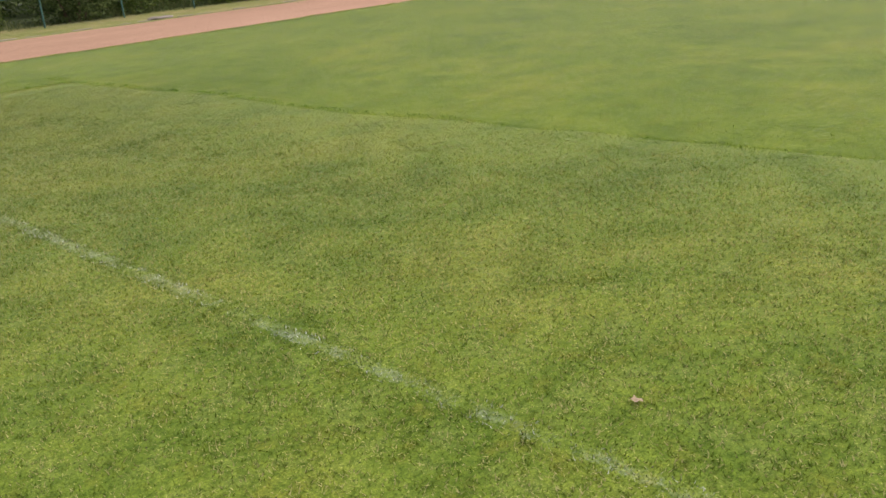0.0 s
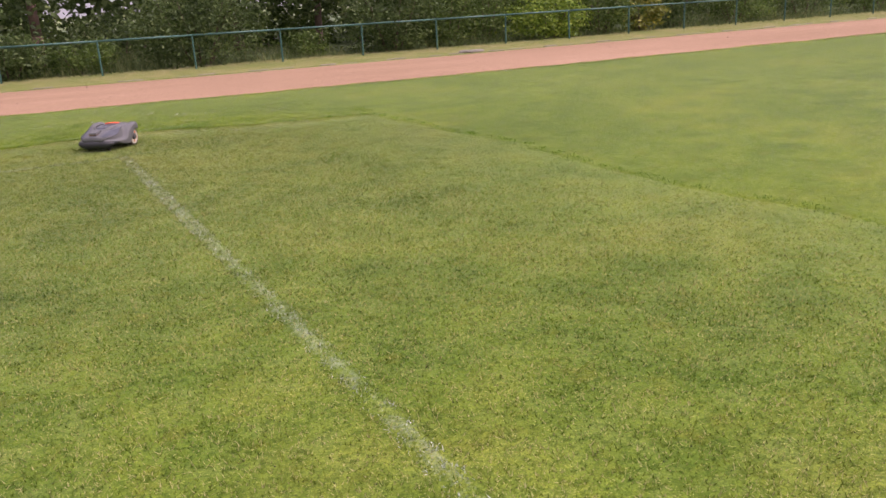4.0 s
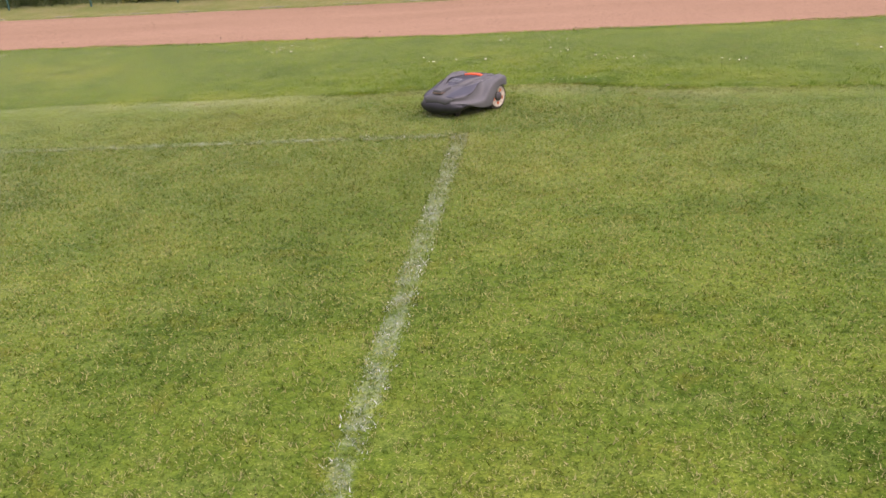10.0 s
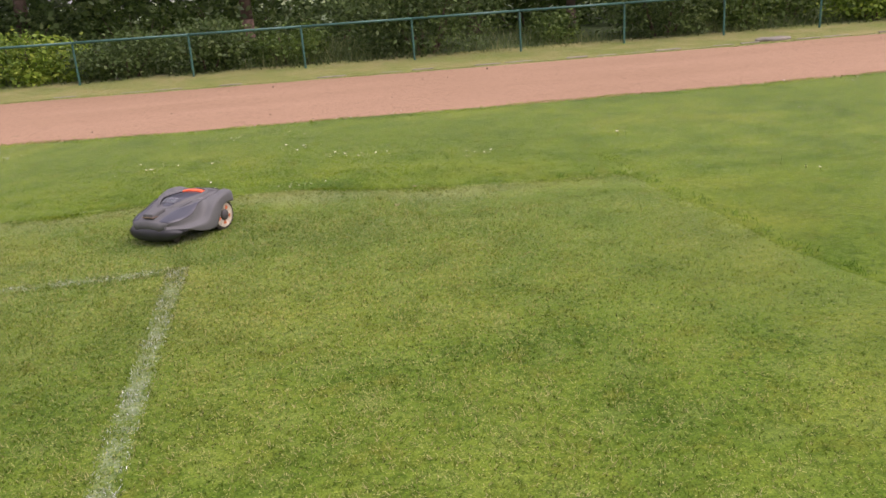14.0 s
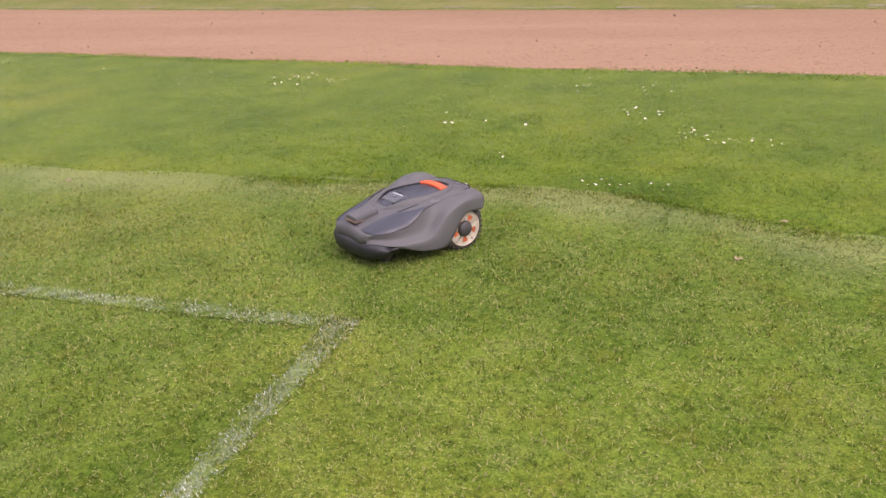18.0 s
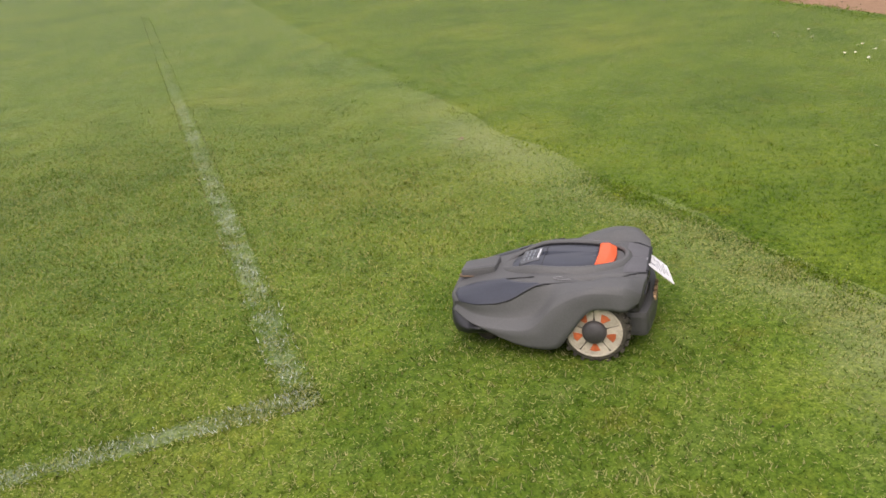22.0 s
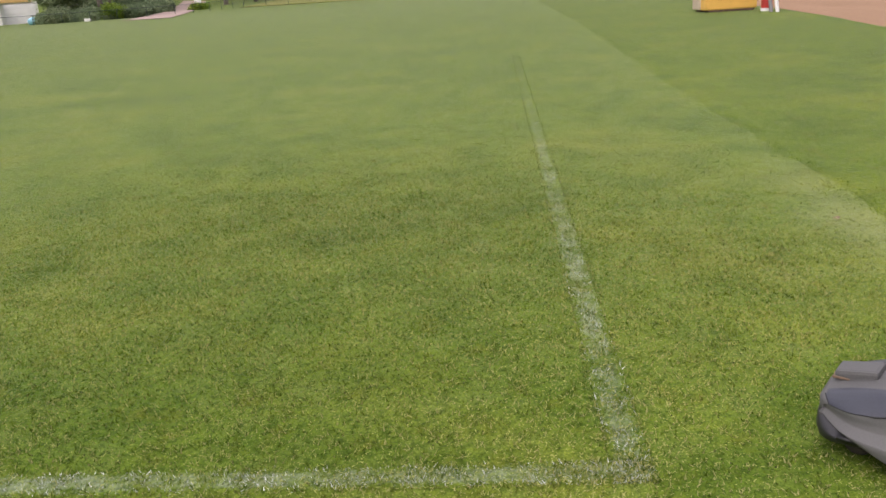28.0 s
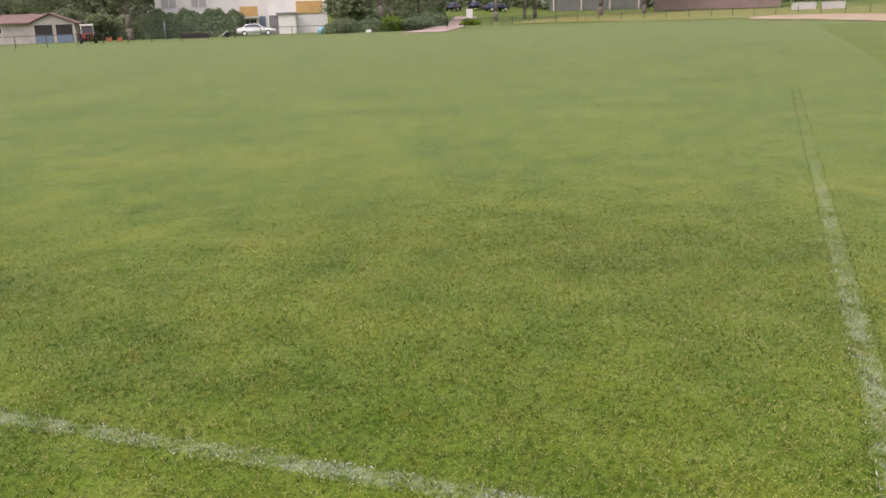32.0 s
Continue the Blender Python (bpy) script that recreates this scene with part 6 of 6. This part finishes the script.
block("box", signb, M_DOORW, -0.45, 0.45, -0.1, 0.1, 0.7, 2.0, 0.03)
block("post", signb, M_GREY, -0.06, 0.06, -0.05, 0.05, -0.1, 0.69, 0.0)

# pink gravel drive climbing between the hedges
vs, fs = [], []
for k in range(9):
    s = k / 8
    cx, cy, w = -84.5 - 48 * s, -34.8 - 11 * s, 3.1 - 0.9 * s
    for t in (-1, 0, 1):
        x, y = cx + 0.35 * w * t * -0.5, cy + w * t * 0.75
        vs.append((x, y, ground_z(x, y) + 0.05))
for k in range(8):
    for t in range(2):
        fs.append((k * 3 + t, (k + 1) * 3 + t, (k + 1) * 3 + t + 1, k * 3 + t + 1))
M_GRAVEL = plain("pink_gravel", (0.36, 0.27, 0.24), 0.95, 0.0, 0.12, 2.0, 0.3, 30.0)
tagged(obj_from("road_drive", vs, fs, M_GRAVEL), "pinkish gravel drive leading up from the field", "drive", "", "structure")

# dry grass between the far barrier and the bank
vs, fs = [], []
dry = [-108 - 3 * k for k in range(12)]
for i, x in enumerate(dry):
    for y in [-33 + 4 * k for k in range(15)]:
        vs.append((x - 0.25 * (y + 8) * (-1 if y < -8 else 0.4) * (i == 0), y, ground_z(x, y) + 0.05 + 0.02 * i / 12))
for i in range(11):
    for k in range(14):
        fs.append((i * 15 + k, i * 15 + k + 1, (i + 1) * 15 + k + 1, (i + 1) * 15 + k))
tagged(obj_from("ground_dry", vs, fs, M_VERGE, smooth=True), "dry yellow grass beyond the far barrier", "verge", "", "structure")

# hedges and trees at the far end


def hedge(m, length, depth, h, count, size, mat, label, seed):
    """A clipped hedge: leaves in a bulging skin round its twiggy inside."""
    r = np.random.default_rng(seed)
    ob = thing("hedge", m, label, "hedge")
    u = r.uniform(-0.5, 0.5, count) * length
    lid = r.random(count) < 0.32
    across = np.where(lid, r.uniform(-1, 1, count), np.sign(r.normal(0, 1, count)))
    up = np.where(lid, 1.0, r.uniform(0.0, 1.0, count))
    swell = 1.0 + 0.10 * np.sin(u * 1.9 + seed) + 0.06 * np.sin(u * 4.3)
    end = np.clip((length / 2 - np.abs(u)) / (0.9 * depth), 0.02, 1) ** 0.5
    slim = (1.0 - 0.35 * up ** 4) * end
    p = np.column_stack([u, across * depth * slim, up * h * swell * (0.45 + 0.55 * end) * (1.0 - 0.12 * np.abs(across) * lid)])
    p += r.normal(0, 0.10, (count, 3))
    p[:, 2] = np.abs(p[:, 2])
    out = np.column_stack([u / length * 0.5, across * np.where(lid, 0.3, 1.0), np.where(lid, 1.0, 0.45)]) + r.normal(0, 0.40, (count, 3))
    out /= np.linalg.norm(out, axis=1)[:, None]
    e = np.cross(out, r.normal(0, 1, (count, 3)))
    e /= np.linalg.norm(e, axis=1)[:, None]
    f = np.cross(out, e)
    s = size * r.uniform(0.6, 1.3, count)[:, None]
    crown = bulk("crown", np.stack([p - e * s, p + f * s * 0.6, p + e * s, p - f * s * 0.6], 1), 4, mat, "", "")
    crown.parent = ob
    for k in range(max(3, int(length / 1.6))):
        x = (k + 0.5) / max(3, int(length / 1.6)) * length - length / 2
        bm = bmesh.new()
        tube(bm, (x, 0, -0.1), (x + 0.2, 0, h * 0.6), 0.06, 0.02, 5)
        part("stem", bm, M_BARK, ob)
    return ob


H_LAB = "tall clipped dark green hedge at the far side of the field"
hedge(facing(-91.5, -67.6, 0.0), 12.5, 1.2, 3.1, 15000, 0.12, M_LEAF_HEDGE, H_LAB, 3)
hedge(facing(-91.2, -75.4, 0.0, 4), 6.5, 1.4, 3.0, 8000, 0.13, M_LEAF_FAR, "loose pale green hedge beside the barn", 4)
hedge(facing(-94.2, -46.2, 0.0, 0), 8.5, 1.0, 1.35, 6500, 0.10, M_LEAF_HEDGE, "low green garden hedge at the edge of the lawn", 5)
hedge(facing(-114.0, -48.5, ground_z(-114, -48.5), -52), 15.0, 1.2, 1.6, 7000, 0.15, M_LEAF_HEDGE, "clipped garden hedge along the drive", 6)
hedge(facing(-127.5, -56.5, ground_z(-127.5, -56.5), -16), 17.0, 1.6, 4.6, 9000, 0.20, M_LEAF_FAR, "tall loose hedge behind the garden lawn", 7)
for k, (x, y, rx, h, mt, sz) in enumerate((
        (-87.5, -78.5, 2.4, 3.4, M_LEAF_FAR, 0.30), (-85.0, -80.8, 2.0, 3.9, M_LEAF_FAR, 0.30), (-93.0, -47.8, 1.5, 1.6, M_LEAF_FAR, 0.20),
        (-96.0, -43.0, 1.6, 1.7, M_LEAF_LIME, 0.22), (-97.5, -41.0, 1.4, 1.3, M_LEAF_HEDGE, 0.22), (-106, -43.0, 2.0, 1.5, M_LEAF_HEDGE, 0.25), (-113.5, -38.9, 0.7, 0.8, M_LEAF_LIME, 0.2))):
    shrub(x, y, rx, 1.3, h, 5200, sz * 0.62, mt, "garden shrub at the far side of the field", 200 + k, ground_z(x, y) - 0.05)
TRUNK_AT = (-86.7, -73.3)
F_LAB = "tall leafy garden tree at the far side of the field"
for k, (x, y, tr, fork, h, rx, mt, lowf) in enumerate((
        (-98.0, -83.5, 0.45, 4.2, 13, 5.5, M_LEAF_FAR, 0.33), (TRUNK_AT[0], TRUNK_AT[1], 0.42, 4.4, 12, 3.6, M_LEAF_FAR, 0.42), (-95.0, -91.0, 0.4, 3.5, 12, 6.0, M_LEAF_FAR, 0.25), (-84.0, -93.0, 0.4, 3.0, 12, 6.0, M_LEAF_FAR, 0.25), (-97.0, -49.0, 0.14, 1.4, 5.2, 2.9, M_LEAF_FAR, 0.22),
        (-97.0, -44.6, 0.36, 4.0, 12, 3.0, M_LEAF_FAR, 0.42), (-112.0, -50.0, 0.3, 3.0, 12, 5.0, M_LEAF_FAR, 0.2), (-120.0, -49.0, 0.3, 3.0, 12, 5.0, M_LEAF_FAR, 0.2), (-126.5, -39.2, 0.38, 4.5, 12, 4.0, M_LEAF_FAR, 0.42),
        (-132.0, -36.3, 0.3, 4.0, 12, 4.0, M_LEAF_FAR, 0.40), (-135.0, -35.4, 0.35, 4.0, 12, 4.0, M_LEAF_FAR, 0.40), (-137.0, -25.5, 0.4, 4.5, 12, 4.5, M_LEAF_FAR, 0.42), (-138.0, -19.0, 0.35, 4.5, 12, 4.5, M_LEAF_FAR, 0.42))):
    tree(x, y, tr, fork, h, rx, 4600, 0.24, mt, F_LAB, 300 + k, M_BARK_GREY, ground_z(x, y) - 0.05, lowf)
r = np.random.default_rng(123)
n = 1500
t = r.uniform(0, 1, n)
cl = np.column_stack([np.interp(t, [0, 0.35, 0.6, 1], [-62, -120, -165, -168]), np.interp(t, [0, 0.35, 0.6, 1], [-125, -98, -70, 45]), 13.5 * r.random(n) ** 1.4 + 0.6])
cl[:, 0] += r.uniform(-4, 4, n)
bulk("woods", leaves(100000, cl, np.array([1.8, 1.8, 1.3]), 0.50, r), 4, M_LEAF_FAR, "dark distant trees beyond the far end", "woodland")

# long low building, pale shelters and a banner beyond the far bend
hall = thing("hall", pose(-150.0, -9.0, ground_z(-150, -9) - 0.1), "long low reddish brown hall beyond the field", "building")
block("wall", hall, plain("red_brown_cladding", (0.25, 0.18, 0.165), 0.8, 0.0, 0.12, 0.8), -4, 4, -9.5, 9.5, 0.0, 3.0)
block("roof", hall, M_GREY, -4.4, 4.4, -9.9, 9.9, 3.02, 3.3)
shed = thing("shed", pose(-160.0, -30.0, ground_z(-160, -30.0) - 0.1), "long dark grey shed with pale posts", "building")
block("wall", shed, plain("dark_cladding", (0.15, 0.16, 0.15), 0.85, 0.0, 0.15, 0.8), -3, 3, -8.3, 8.3, 0.0, 2.8)
block("roof", shed, M_GREY, -3.3, 3.3, -8.6, 8.6, 2.82, 3.05)
for k in range(4):
    block("post", shed, M_PLASTER, 3.02, 3.3, -7.6 + 5 * k, -7.3 + 5 * k, 0.0, 2.8, 0.0)
for y, w in ((3.5, 3.2), (7.3, 3.0)):
    sh = thing("team_shelter", pose(-134.5, y + 0.0, ground_z(-134.5, y) - 0.05, 0, 0, 180), "white curved team shelter beside the far bend", "shelter", "team shelters")
    block("roof", sh, M_CURTAIN, -0.8, 0.6, -w / 2, w / 2, 0.92, 1.05, 0.05)
    block("back", sh, M_CURTAIN, -0.8, -0.7, -w / 2, w / 2, 0.0, 0.91, 0.02)
    block("side", sh, M_CURTAIN, -0.69, 0.3, -w / 2, -w / 2 + 0.08, 0.0, 0.91, 0.02)
    block("side", sh, M_CURTAIN, -0.69, 0.3, w / 2 - 0.08, w / 2, 0.0, 0.91, 0.02)
banner = thing("banner", pose(-117.0, 18.5, ground_z(-117, 18.5)), "blue and white advertising banner on the far barrier", "banner")
M_BANNER = plain("blue_banner", (0.10, 0.25, 0.62), 0.6, 0.0, 0.06)
block("sheet", banner, M_BANNER, -0.02, 0.02, -3.0, 3.0, 0.15, 1.05, 0.0)
for k in range(3):
    block("white_stripe", banner, M_DOORW, 0.022, 0.03, -2.7 + 2.0 * k, -2.3 + 2.0 * k, 0.2, 1.0, 0.0)
    block("white_stripe", banner, M_DOORW, 0.022, 0.03, -2.0 + 2.0 * k, -1.1 + 2.0 * k, 0.5, 0.7, 0.0)

# high-jump mat box with cone and tube beside the straight
mat = thing("mat_cart", pose(-30.2, 7.58, 0.02, 0, 0, 6), "yellow covered landing mat box standing at the track edge", "mat")
M_YELLOW = plain("yellow_cover", (0.72, 0.43, 0.10), 0.6, 0.0, 0.08, 3.0)
M_BEIGE = plain("beige_cover", (0.48, 0.40, 0.31), 0.7, 0.0, 0.1, 3.0)
block("front", mat, M_YELLOW, 0.30, 0.85, -0.90, 0.90, 0.06, 1.05, 0.05)
block("side", mat, M_BEIGE, -0.55, 0.29, -0.92, 0.88, 0.06, 1.02, 0.05)
block("base", mat, M_BARK, -0.5, 0.84, -0.8, 0.8, 0.0, 0.058, 0.0)
for y in (-0.42, 0.40):
    block("handle", mat, M_BLACK, 0.852, 0.872, y - 0.09, y + 0.09, 0.40, 0.45, 0.005, "dark grip slot")
cone = thing("marker_roll", pose(-28.3, 8.55, 0.0), "red and white padded post protector standing upright", "padding")
bm = bmesh.new()
lathe(bm, [(0.001, 0.0), (0.19, 0.0), (0.19, 0.10), (0.001, 0.10)], 20, Matrix.Identity(4))
part("base", bm, M_DOORW, cone)
bm = bmesh.new()
lathe(bm, [(0.001, 0.102), (0.18, 0.102), (0.18, 1.0), (0.001, 1.0)], 20, Matrix.Identity(4))
part("sleeve", bm, M_RED, cone, "bright red sleeve", smooth=False)
tub = thing("tube_stand", pose(-27.2, 8.38, 0.0), "leaning grey and white metal tubes", "tubes")
for k, (dx, dy) in enumerate(((0.0, 0.0), (0.12, 0.16))):
    bm = bmesh.new()
    tube(bm, (dx, dy, 0.0), (dx - 0.2, dy - 0.12, 1.2), 0.06, 0.06, 10)
    part("tube", bm, (M_GREY, M_DOORW)[k], tub)
